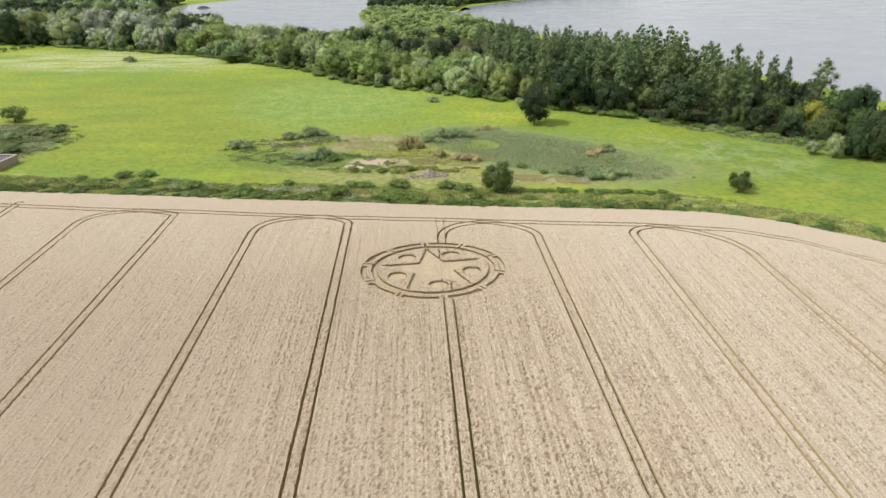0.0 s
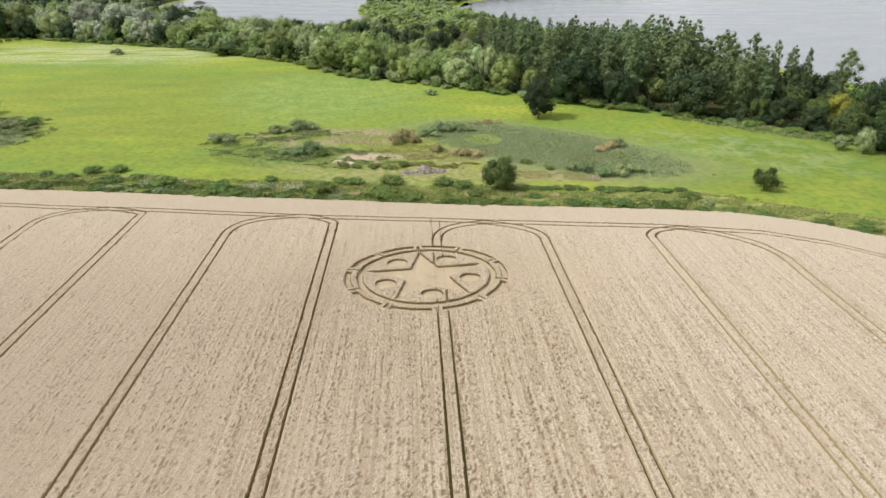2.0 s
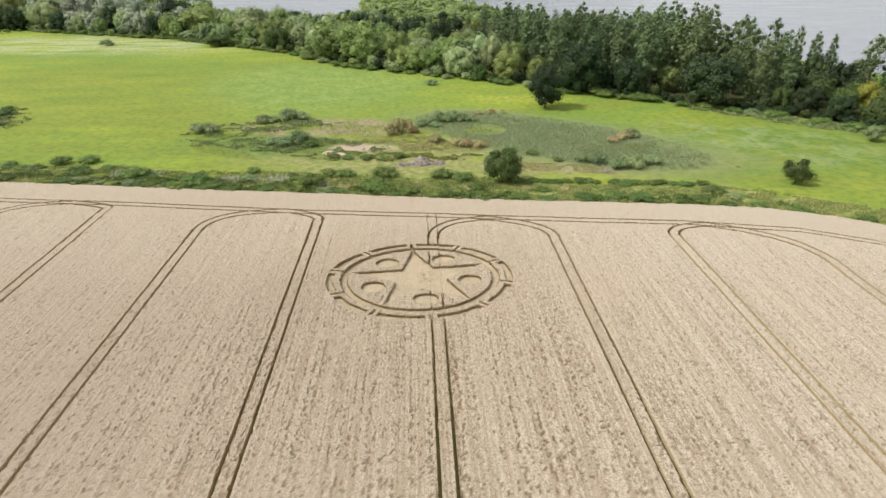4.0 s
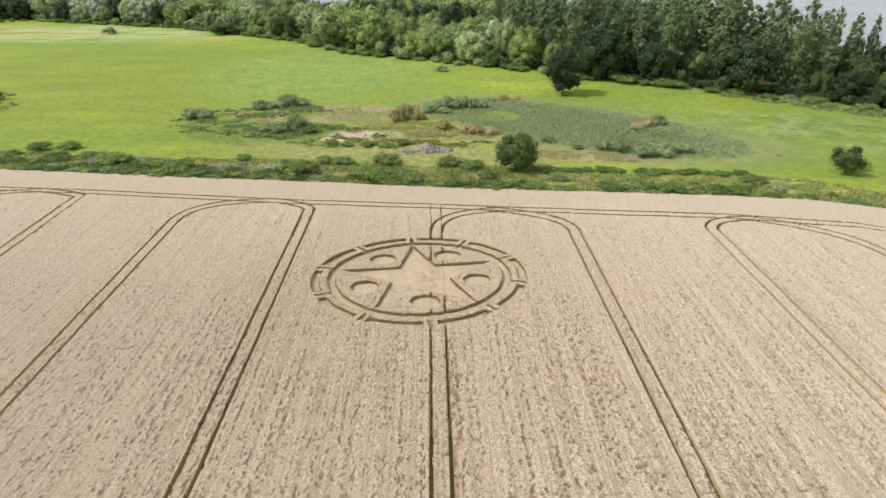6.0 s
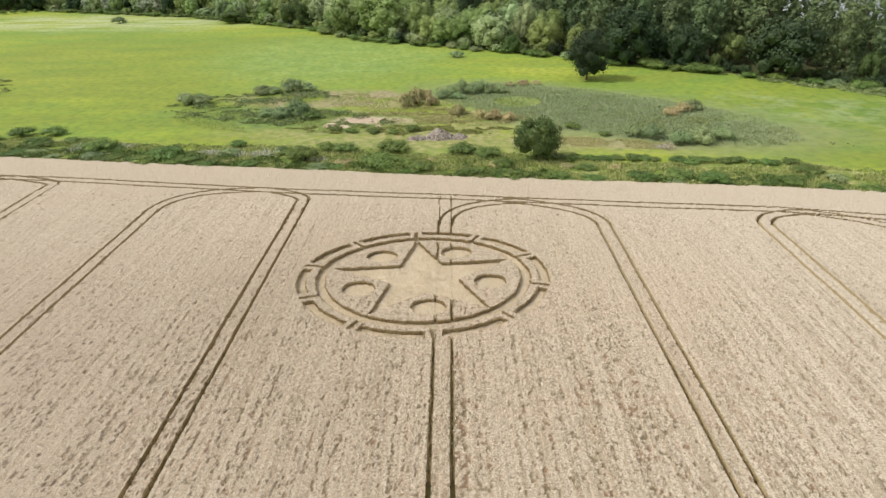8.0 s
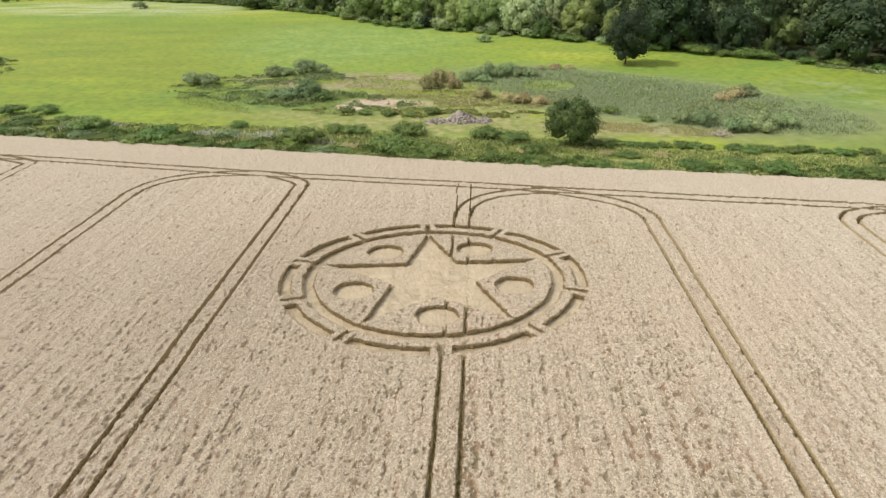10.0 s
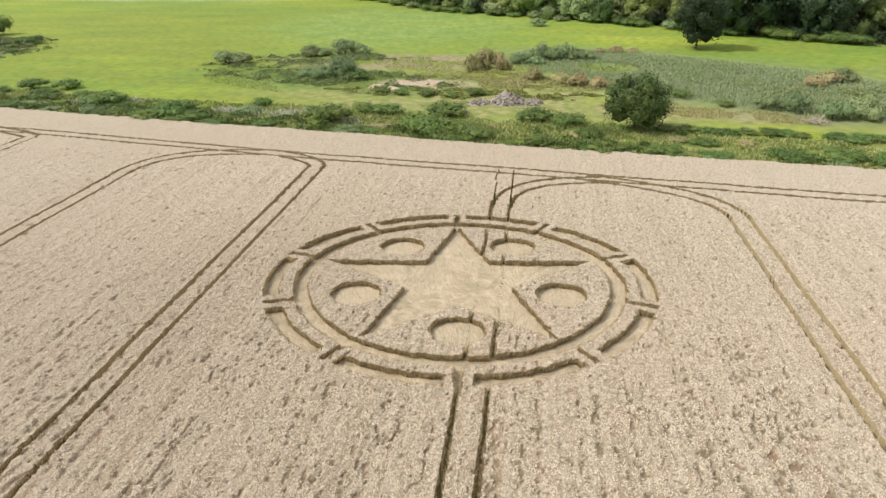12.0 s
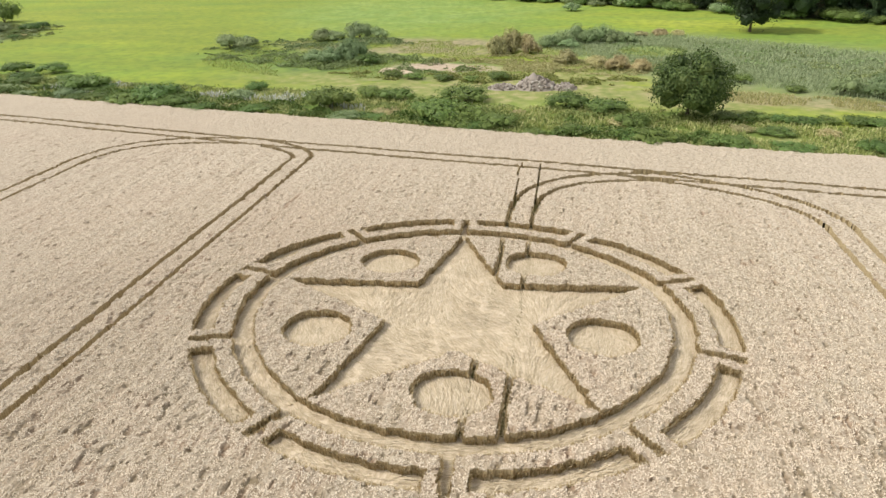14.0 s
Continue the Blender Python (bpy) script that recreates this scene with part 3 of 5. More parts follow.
LAKE_EAST = [(28, 648), (60, 590), (80, 500), (125, 380), (178, 270), (205, 190), (222, 120), (265, 40), (420, -120), (1200, -200), (2200, 900),
             (1500, 1900), (420, 1100), (215, 905), (140, 830), (66, 735), (72, 700), (52, 665)]
tagged(sheet("lake_west", LAKE_WEST, 0.05, WATER), "calm grey lake water between wooded banks", "lake", kind="structure")
tagged(sheet("lake_east", LAKE_EAST, 0.05, WATER), "calm grey lake water beyond the wood", "lake", kind="structure")


def field_part(name, xs, ys, hole=None):
    x, y = cell_centres(xs, ys)
    mask = (y < edge_y(x) + (vnoise(x, y, 1.5, 51) - 0.5) * 0.7) & ~tracked(x, y)
    if hole:
        mask &= ~((x > hole[0]) & (x < hole[2]) & (y > hole[1]) & (y < hole[3]))
    return standing_mesh(name, xs, ys, mask)


wheat = tagged(new("wheat_field"), "ripe pale gold wheat with paired tractor tramlines", "wheat field", kind="stuff")
FINE_X = (-40.0, 40.0)
FINE_Y = -42.0


def steps(a, b, size):
    return np.linspace(a, b, max(2, round((b - a) / size) + 1))


for x0, x1, y0, y1, dx, dy in ((-90, 84, -66, FINE_Y, 0.3, 0.28), (-90, FINE_X[0], FINE_Y, PATCH[1], 0.26, 0.26), (FINE_X[1], 84, FINE_Y, PATCH[1], 0.26, 0.26),
                               (*FINE_X, FINE_Y, PATCH[1], 0.15, 0.15), (-130, FINE_X[0], PATCH[1], PATCH[3], 0.28, 0.27), (FINE_X[0], PATCH[0], PATCH[1], PATCH[3], 0.15, 0.15),
                               (PATCH[2], FINE_X[1], PATCH[1], PATCH[3], 0.15, 0.15), (FINE_X[1], 110, PATCH[1], PATCH[3], 0.28, 0.27)):
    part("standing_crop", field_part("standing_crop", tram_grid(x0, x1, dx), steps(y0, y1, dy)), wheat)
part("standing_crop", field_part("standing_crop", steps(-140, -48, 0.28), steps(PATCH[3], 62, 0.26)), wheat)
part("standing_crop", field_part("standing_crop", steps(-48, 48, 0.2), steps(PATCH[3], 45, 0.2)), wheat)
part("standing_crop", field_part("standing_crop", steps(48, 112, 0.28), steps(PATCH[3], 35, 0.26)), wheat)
for x0, x1, y0, y1 in ((-420, -140, -420, 100), (-140, -130, -420, PATCH[3]), (-130, -90, -420, PATCH[1]), (-90, 84, -420, -66), (84, 110, -420, PATCH[1]),
                       (110, 200, -420, PATCH[1]), (110, 200, PATCH[1], 20)):
    xs, ys = tram_grid(x0, x1, 2.5), steps(y0, y1, 2.5)
    x, y = cell_centres(xs, ys)
    part("standing_crop", standing_mesh("standing_crop", xs, ys, (y < edge_y(x)) & ~(tracked(x, y) & (y < -45)), 0.08), wheat)


# ---- the crop circle ----
circle = tagged(new("crop_circle"), "crop circle with a five-pointed star pressed into ripe wheat", "crop circle")
xs, ys = np.arange(PATCH[0], PATCH[2] + 0.01, 0.12), np.arange(PATCH[1], PATCH[3] + 0.01, 0.12)
xs[-1], ys[-1] = PATCH[2], PATCH[3]
x, y = cell_centres(xs, ys)
kind, seg, wedge = circle_kind(x, y)
up = ~tracked(x, y)
part("standing_crop", standing_mesh("standing_crop", xs, ys, (kind == 0) & up), wheat)
for k in range(10):
    part("ring_segment", standing_mesh("ring_segment", xs, ys, (kind == 2) & (seg == k)), circle, "standing strip of wheat in the ring")
for k in range(5):
    part("wedge", standing_mesh("wedge", xs, ys, (kind == 3) & (wedge == k) & up), circle, "standing wedge of wheat with a round hollow")
rut = (np.abs(x) < 0.13) | (np.abs(x - GAUGE) < 0.13)
floor = (kind == 1)
floor = floor | np.roll(floor, 3, 0) | np.roll(floor, -3, 0) | np.roll(floor, 3, 1) | np.roll(floor, -3, 1)
low_v = circle_uv(x, y)[1]
floor &= ~(rut & (((vnoise(x, y, 0.9, 63) > 0.5) & (np.abs(low_v) < 11)) | (low_v < -15.9) | (low_v > 15.9)))
i, j = np.nonzero(floor)
gx, gy = np.meshgrid(xs, ys, indexing="ij")
gz = 0.05 + vnoise(gx, gy, 0.5, 61) * 0.08 + vnoise(gx, gy, 0.2, 62) * 0.05
ids = np.arange(gx.size).reshape(gx.shape)
faces = np.stack((ids[i, j], ids[i + 1, j], ids[i + 1, j + 1], ids[i, j + 1]), -1)
used = np.unique(faces)
back = np.full(gx.size, -1)
back[used] = np.arange(len(used))
part("flattened_floor", raw_mesh("flattened_floor", np.stack((gx, gy, gz), -1).reshape(-1, 3)[used], back[faces], [STRAW], smooth=True), circle,
     "pale swirled straw lying flat on the soil")


# ---- ears of wheat that stand above the top of the crop ----
def blades(x, y, z0, length, width, lean, mats, name, rng, heading=None):
    """Slim bent blades: two quads each, one island a blade."""
    n = len(x)
    a = rng.uniform(0, 2 * math.pi, n) if heading is None else heading
    tilt = rng.uniform(0.15, 1.0, n) * lean
    ux, uy = np.cos(a), np.sin(a)
    w = a + math.pi / 2 + rng.uniform(-0.6, 0.6, n)
    wx, wy = np.cos(w) * width / 2, np.sin(w) * width / 2
    v = np.zeros((n, 5, 3))
    for k, (f, wide) in enumerate(((0.0, 1.0), (0.0, -1.0), (0.6, -1.0), (0.6, 1.0))):
        v[:, k, 0] = x + ux * tilt * length * f * f + wx * wide
        v[:, k, 1] = y + uy * tilt * length * f * f + wy * wide
        v[:, k, 2] = z0 + length * f
    v[:, 4, 0], v[:, 4, 1], v[:, 4, 2] = x + ux * tilt * length, y + uy * tilt * length, z0 + length * (1 - 0.4 * tilt)
    b = np.arange(n)[:, None] * 5
    tris = np.concatenate((b + (0, 1, 2), b + (0, 2, 3), b + (3, 2, 4)), 1).reshape(-1, 3)
    return raw_mesh(name, v.reshape(-1, 3), tris, mats)


rng = np.random.default_rng(4)


def on_crop(x, y):
    inside = (x > PATCH[0]) & (x < PATCH[2]) & (y > PATCH[1]) & (y < PATCH[3])
    kind = circle_kind(x, y)[0]
    return (y < edge_y(x)) & ~tracked(x, y) & ~(inside & (kind == 1))


def ears(n):
    """Ears, thick round the crop circle and thinning out away from it."""
    x, y = rng.uniform(-46, 44, n), rng.uniform(-48, 30, n)
    keep = rng.uniform(0, 1, n) < ear_cover(x, y) ** 1.2 * np.clip(0.45 + 1.3 * vnoise(x, y * 0.012, 0.33, 34), 0.5, 1)
    x, y = x[keep], y[keep]
    line = 0.5 + 0.5 * np.cos(2 * math.pi * (x + (vnoise(x, y, 14, 27) - 0.5) * 0.35) / 0.51)
    pit = vnoise(x, y * 0.8, 0.19, 28) < 0.19 + 0.36 * line * np.clip(0.75 - (y + 9) / 30, 0.25, 1.0) * (0.4 + 0.8 * vnoise(x, y * 0.3, 3.0, 29))
    keep = on_crop(x, y) & (gap_depth(x, y) < rng.uniform(0.1, 0.9, len(x))) & ~pit
    x, y = x[keep], y[keep]
    n = len(x)
    return blades(x, y, top_height(x, y) - 0.05, rng.uniform(0.09, 0.17, n), rng.uniform(0.026, 0.046, n), 1.4, [EAR], "wheat_ears", rng)


tagged(new("wheat_ears", ears(2100000)), "pale ripe wheat ears above the crop", "wheat", kind="stuff")


# ---- stalks that show along the cut edges of the crop ----
def pressed(x, y):
    return (circle_kind(x, y)[0] == 1) | tracked(x, y)


def edge_stalks(n, x0, x1, y0, y1):
    x, y = rng.uniform(x0, x1, n), rng.uniform(y0, y1, n)
    a = rng.uniform(0, 2 * math.pi, n)
    keep = pressed(x, y)
    x, y, a = x[keep], y[keep], a[keep]
    keep = ~pressed(x + 0.11 * np.cos(a), y + 0.11 * np.sin(a))
    x, y, a = x[keep] + 0.05 * np.cos(a[keep]), y[keep] + 0.05 * np.sin(a[keep]), a[keep]
    n = len(x)
    return blades(x, y, np.zeros(n), CROP * rng.uniform(0.55, 1.16, n), rng.uniform(0.02, 0.05, n), 0.42, [EDGE], "edge_stalks", rng, a + math.pi)


EDGE_NODES = Nodes("edge_stalks", 0.7, 0.15)
edge_colour = EDGE_NODES.ramp(EDGE_NODES.geo.outputs["Random Per Island"], (0.0, (0.27, 0.19, 0.078)), (0.45, (0.53, 0.42, 0.235)), (1.0, (0.75, 0.635, 0.42)))
EDGE = EDGE_NODES.colour(edge_colour)
through_light(EDGE_NODES, edge_colour, 0.4)
tagged(new("edge_stalks", edge_stalks(5600000, PATCH[0], PATCH[2], PATCH[1], PATCH[3])), "upright golden stalks along the cut edges of the wheat", "wheat", kind="stuff")
tagged(new("edge_stalks", edge_stalks(2000000, -27, 27, -34, PATCH[1])), "upright golden stalks beside the tramlines", "wheat", kind="stuff")


def outer_stalks(n):
    x = rng.uniform(-130, 112, n)
    y = edge_y(x) + rng.normal(-0.15, 0.35, n)
    return blades(x, y, np.zeros(n), CROP * rng.uniform(0.6, 1.25, n), rng.uniform(0.03, 0.07, n), 0.5, [EDGE], "edge_stalks", rng)


tagged(new("edge_stalks", outer_stalks(22000)), "ragged stalks along the outer edge of the wheat", "wheat", kind="stuff")


# ---- stalks lying on the floor of the crop circle ----
def lying_straw(n):
    x, y = rng.uniform(PATCH[0], PATCH[2], n), rng.uniform(PATCH[1], PATCH[3], n)
    keep = circle_kind(x, y)[0] == 1
    low = circle_uv(x, y)[1]
    keep &= ~(((np.abs(x) < 0.5) | (np.abs(x - GAUGE) < 0.5)) & ((low < -15.6) | (low > 15.6)))
    x, y = x[keep], y[keep]
    u, v = circle_uv(x, y)
    n, r = len(x), np.hypot(u, v)
    around = np.arctan2(v, u) + math.pi / 2
    swirl = 0.9 + 2.2 * vnoise(x, y, 5.0, 91)
    a = np.where(r > R_DISC - 0.6, around, swirl) + rng.normal(0, 0.28, n)
    length, width = rng.uniform(0.35, 0.95, n) / 2, rng.uniform(0.015, 0.035, n) / 2
    dx, dy = np.cos(a) * length, np.sin(a) * length
    wx, wy = -np.sin(a) * width, np.cos(a) * width
    z = 0.10 + rng.uniform(0, 0.06, n)
    tip = rng.uniform(-0.02, 0.09, n)
    p = np.stack((np.stack((x - dx - wx, y - dy - wy, z - 0.03), -1), np.stack((x + dx - wx, y + dy - wy, z + tip), -1),
                  np.stack((x + dx + wx, y + dy + wy, z + tip), -1), np.stack((x - dx + wx, y - dy + wy, z - 0.03), -1)), 1)
    return raw_mesh("lying_straw", p.reshape(-1, 3), np.arange(n * 4).reshape(-1, 4), [LAID])


LAID = Nodes("laid_straw", 0.5, 0.3)
LAID = LAID.colour(LAID.ramp(LAID.geo.outputs["Random Per Island"], (0.0, (0.37, 0.295, 0.18)), (0.5, (0.52, 0.425, 0.285)), (1.0, (0.67, 0.57, 0.41))))
tagged(new("lying_straw", lying_straw(110000)), "loose pale straw lying in swirls on the crop circle floor", "straw", kind="stuff")


# ---- plants ----
def leaf_shell(centres, radii, count, size, rng, droop=0.0, stretch=1.0, ruffle=0.3, inner=0.70, lobe=0.55):
    """Leaf clumps round a cluster of balls."""
    centres, radii = np.asarray(centres, float), np.asarray(radii, float)
    share = radii ** 2 / (radii ** 2).sum()
    pick = rng.choice(len(radii), count, p=share)
    n = rng.normal(size=(count, 3))
    n[:, 2] = np.abs(n[:, 2]) * rng.choice((1, 1, 1, -0.6), count)
    n /= np.linalg.norm(n, axis=1)[:, None]
    p = centres[pick] + n * (radii[pick] * rng.uniform(inner, 1.16, count))[:, None] * (1, 1, stretch)
    p[:, 2] -= droop * rng.uniform(0, 1, count)
    middle = centres.mean(0)
    reach = np.maximum(np.ptp(centres, axis=0) / 2 + radii.mean(), 0.01)
    whole = (p - middle) / reach
    whole /= np.maximum(np.linalg.norm(whole, axis=1), 0.2)[:, None]
    m = n * (1, 1, 1 / stretch) * lobe + whole * (1 - lobe) + rng.normal(size=(count, 3)) * ruffle + (0, 0, 0.2)
    m /= np.linalg.norm(m, axis=1)[:, None]
    t = np.cross(m, rng.normal(size=(count, 3)))
    t /= np.linalg.norm(t, axis=1)[:, None]
    b = np.cross(m, t)
    s = size * rng.uniform(0.6, 1.35, count)[:, None]
    v = np.stack((p - t * s * 0.5, p + b * s * 0.36 - t * s * 0.05, p + t * s * 0.5 - m * s * 0.12, p - b * s * 0.36 + t * s * 0.05), 1)
    return v.reshape(-1, 3), np.arange(count * 4).reshape(-1, 4)


def cores(centres, radii, shrink, stretch=1.0):
    """A low-poly lump inside each ball of leaves."""
    g = (1 + 5 ** 0.5) / 2
    ico = np.array([(-1, g, 0), (1, g, 0), (-1, -g, 0), (1, -g, 0), (0, -1, g), (0, 1, g), (0, -1, -g), (0, 1, -g), (g, 0, -1), (g, 0, 1), (-g, 0, -1), (-g, 0, 1)]) / math.hypot(1, g)
    near = [(a, b, c) for a in range(12) for b in range(a + 1, 12) for c in range(b + 1, 12)
            if max(np.linalg.norm(ico[a] - ico[b]), np.linalg.norm(ico[b] - ico[c]), np.linalg.norm(ico[a] - ico[c])) < 1.1]
    tri = np.array([t if np.dot(np.cross(ico[t[1]] - ico[t[0]], ico[t[2]] - ico[t[0]]), ico[t[0]]) > 0 else t[::-1] for t in near])
    v = np.concatenate([np.asarray(c) + ico * (r * shrink, r * shrink, r * shrink * stretch) for c, r in zip(centres, radii)])
    f = np.concatenate([tri + 12 * k for k in range(len(radii))])
    return v, f


def crown_mesh(name, centres, radii, count, size, mat, rng, droop=0.0, shrink=0.62, stretch=1.0, step=1):
    v, q = leaf_shell(centres, radii, count, size, rng, droop, stretch, *((0.42, 0.30, 0.25) if stretch > 1 else ()))
    tris = np.concatenate((q[:, [0, 1, 2]], q[:, [0, 2, 3]]))
    lobes = slice(None, None, step)
    cv, cf = cores(centres[lobes], radii[lobes], shrink, stretch)
    cv += rng.normal(size=cv.shape) * 0.08 * np.mean(radii)
    return raw_mesh(name, np.concatenate((v, cv)), np.concatenate((tris, cf + len(v))), [mat])


def limb(bm, a, b, ra, rb, sides=7):
    a, b = Vector(a), Vector(b)
    rot = (b - a).to_track_quat("Z", "Y").to_matrix().to_4x4()
    bmesh.ops.create_cone(bm, cap_ends=True, segments=sides, radius1=ra, radius2=rb, depth=(b - a).length,
                          matrix=Matrix.Translation((a + b) / 2) @ rot)


def trunk_mesh(height, radius, spread, rng):
    bm = bmesh.new()
    top = (rng.uniform(-0.3, 0.3), rng.uniform(-0.3, 0.3), height)
    limb(bm, (0, 0, -0.1), (0, 0, 0.5), radius * 1.5, radius * 1.05, 9)
    limb(bm, (0, 0, 0.4), top, radius, radius * 0.55, 9)
    for k in range(5):
        a = k * 1.26 + rng.uniform(-0.3, 0.3)
        z = height * rng.uniform(0.6, 0.95)
        end = (math.cos(a) * spread, math.sin(a) * spread, z + spread * rng.uniform(0.6, 1.2))
        limb(bm, (0, 0, z), end, radius * 0.4, radius * 0.14, 6)
    me = bpy.data.meshes.new("trunk")
    bm.to_mesh(me)
    bm.free()
    me.materials.append(BARK)
    return me


def crown_lumps(shape, width, low, high, rng, n):
    """Centres and radii of the lumps of a crown: a few large lobes, each broken into smaller bumps."""
    cs, rs = [], []
    mid, half = (low + high) / 2, (high - low) / 2
    for k in range(n):
        f = 1 - 2 * (k + 0.5) / n
        a = k * 2.39996 + rng.uniform(-0.5, 0.5)
        if shape == "tall":
            ring = 1.0 - 0.12 * f * f if f < 0.0 else 1 - 0.80 * f ** 2.4
            big = width * rng.uniform(0.13, 0.21) * (1.0 - 0.35 * max(0, f) ** 2)
        else:
            ring = math.sqrt(max(0.02, 1 - f * f)) if f > 0 else 1.0 - 0.22 * f * f
            big = width * rng.uniform(0.16, 0.26)
        reach = max(0.0, width / 2 - big) * ring * (rng.uniform(0.25, 1.2 - 0.35 * max(0, f)) if shape == "tall" else rng.uniform(0.5, 1.1) if f < -0.45 else rng.uniform(0.8, 1.15))
        centre = np.array((reach * math.cos(a), reach * math.sin(a), mid + (half - big * 0.7) * f * rng.uniform(0.9, 1.06)))
        cs.append(centre)
        rs.append(big * 0.86)
        for j in range(0 if shape == "tall" else 5):
            d = rng.normal(size=3)
            d[2] = abs(d[2]) * 0.9 + 0.15
            d += np.array((math.cos(a), math.sin(a), 0)) * 0.7
            d /= np.linalg.norm(d)
            cs.append(centre + d * big * rng.uniform(0.55, 0.8))
            rs.append(big * rng.uniform(0.32, 0.5))
    return cs, rs


def make_tree(name, shape, width, height, mat, label, count, leaf, seed, clear=0.2, lumps=12, droop=0.0, shrink=0.74):
    r = np.random.default_rng(seed)
    root = tagged(new(name), label, "tree")
    part("trunk", trunk_mesh(height * 0.55, 0.014 * height + 0.07, width * 0.22, r), root)
    cs, rs = crown_lumps(shape, width, height * clear, height, r, lumps)
    part("crown", crown_mesh("crown", cs, rs, count, leaf, mat, r, droop, 0.45 if shape == "tall" else shrink, 1.6 if shape == "tall" else 1.0, 1 if shape == "tall" else 6), root)
    return root


def make_bush(name, width, height, mat, label, count, leaf, seed, category="bush", lumps=9):
    r = np.random.default_rng(seed)
    root = tagged(new(name), label, category)
    cs, rs = [], []
    for k in range(lumps):
        a, d = k * 2.39996, width * 0.36 * math.sqrt((k + 0.3) / lumps)
        rad = width * r.uniform(0.15, 0.22)
        cs.append((d * math.cos(a), d * math.sin(a), max(rad * 0.5, height * r.uniform(0.35, 0.72) * (1 - 0.4 * k / lumps))))
        rs.append(min(rad, height * 0.4))
    bm = bmesh.new()
    for k in range(4):
        limb(bm, (0.05 * k, 0, -0.05), (cs[k][0] * 0.7, cs[k][1] * 0.7, cs[k][2]), 0.05, 0.015, 5)
    me = bpy.data.meshes.new("stem")
    bm.to_mesh(me)
    bm.free()
    me.materials.append(BARK)
    part("stem", me, root)
    part("foliage", crown_mesh("foliage", cs, rs, count, leaf, mat, r), root)
    return root


def place(proto, x, y, turn, size, tall=1.0):
    ob = copy_thing(proto, pose(x, y, 0, 0, 0, turn))
    ob.scale = (size, size, size * tall)
    return ob


WOOD_EDGE = [(-520, 440), (-335, 412), (-290, 396), (-229, 366), (-166, 338), (-112, 297), (-70, 260), (-39, 220), (-14, 203), (14, 184), (40, 166), (61, 147),
             (83, 133), (95, 124), (108, 113), (124, 102), (136, 86), (149, 70), (185, 24), (240, -60)]
WOOD_BACK = [(-520, 640), (-420, 700), (-330, 700), (-300, 640), (-235, 530), (-150, 415), (-70, 378), (-25, 405), (20, 430), (70, 440), (115, 365), (160, 245), (180, 165),
             (200, 105), (250, 40), (300, 0), (400, -100)]


def inside(px, py, poly):
    hit = False
    for (ax, ay), (bx, by) in zip(poly, poly[1:] + poly[:1]):
        if (ay > py) != (by > py) and px < (bx - ax) * (py - ay) / (by - ay) + ax:
            hit = not hit
    return hit


WOOD = WOOD_EDGE + WOOD_BACK[::-1]
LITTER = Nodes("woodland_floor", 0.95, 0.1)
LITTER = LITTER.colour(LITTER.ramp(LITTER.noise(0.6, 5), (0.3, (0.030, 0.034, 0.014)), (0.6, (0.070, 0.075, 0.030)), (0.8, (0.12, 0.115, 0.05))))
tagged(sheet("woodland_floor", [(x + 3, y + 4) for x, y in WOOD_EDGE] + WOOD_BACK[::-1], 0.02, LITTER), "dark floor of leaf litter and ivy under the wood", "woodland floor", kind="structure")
# kind: crown shape, width, height, leaves, label, height of the bare stem, lobes, droop
SORTS = {
    "oak": ("round", 16, 14, OAK, "dark green oak with a broad dense crown in the wood", 0.0, 17, 0.0),
    "willow": ("round", 15, 12, WILLOW, "pale grey-green willow with a soft rounded crown", 0.0, 18, 0.9),
    "poplar": ("tall", 9, 24, POPLAR, "tall slim poplar with mid-green leaves in the wood", 0.02, 58, 0.8),
    "scrub": ("round", 9, 6, SCRUB, "low bushy hawthorn along the wood's edge", 0.0, 9, 0.0),
    "silver": ("round", 15, 15, SILVER, "silvery white willow rising above the wood", 0.0, 18, 0.9),
    "maple": ("round", 14, 13, MAPLE, "fresh green maple with a rounded crown in the wood", 0.0, 17, 0.4),
    "golden": ("round", 9, 9, GOLDEN, "yellow-green sycamore turning early in the wood", 0.0, 12, 0.0),
}
PROTOS, DISTANT = {}, {}
for at_, (kind_, (shape, wide, tall_, mat_, label_, clear_, lobes_, droop_)) in enumerate(SORTS.items()):
    PROTOS[kind_] = [make_tree(kind_ + "_tree", shape, wide, tall_, mat_, label_, 5200 if shape == "tall" else 3600, 0.036 * wide + 0.05, 100 + 10 * at_ + k, clear_, lobes_, droop_) for k in range(3)]
    DISTANT[kind_] = [make_tree(kind_ + "_tree", shape, wide, tall_, mat_, label_, 1200, 0.06 * wide + 0.06, 200 + 10 * at_ + k, clear_, lobes_, droop_) for k in range(2)]
rnd = random.Random(7)


def stand(protos, kind, px, py, wide, tall):
    """A tree of the wood with a crown of that width and height."""
    ob = place(rnd.choice(protos[kind]), px, py, rnd.uniform(0, 360), wide / SORTS[kind][1], tall / SORTS[kind][2] / (wide / SORTS[kind][1]))
    ob["group"] = "trees of the wood"
    return ob


def edge_gap(px, py):
    return min((Vector((px, py)) - Vector((ax, ay)).lerp(Vector((bx, by)), min(1, max(0, ((px - ax) * (bx - ax) + (py - ay) * (by - ay)) / ((bx - ax) ** 2 + (by - ay) ** 2))))).length
               for (ax, ay), (bx, by) in zip(WOOD_EDGE[:-1], WOOD_EDGE[1:]))


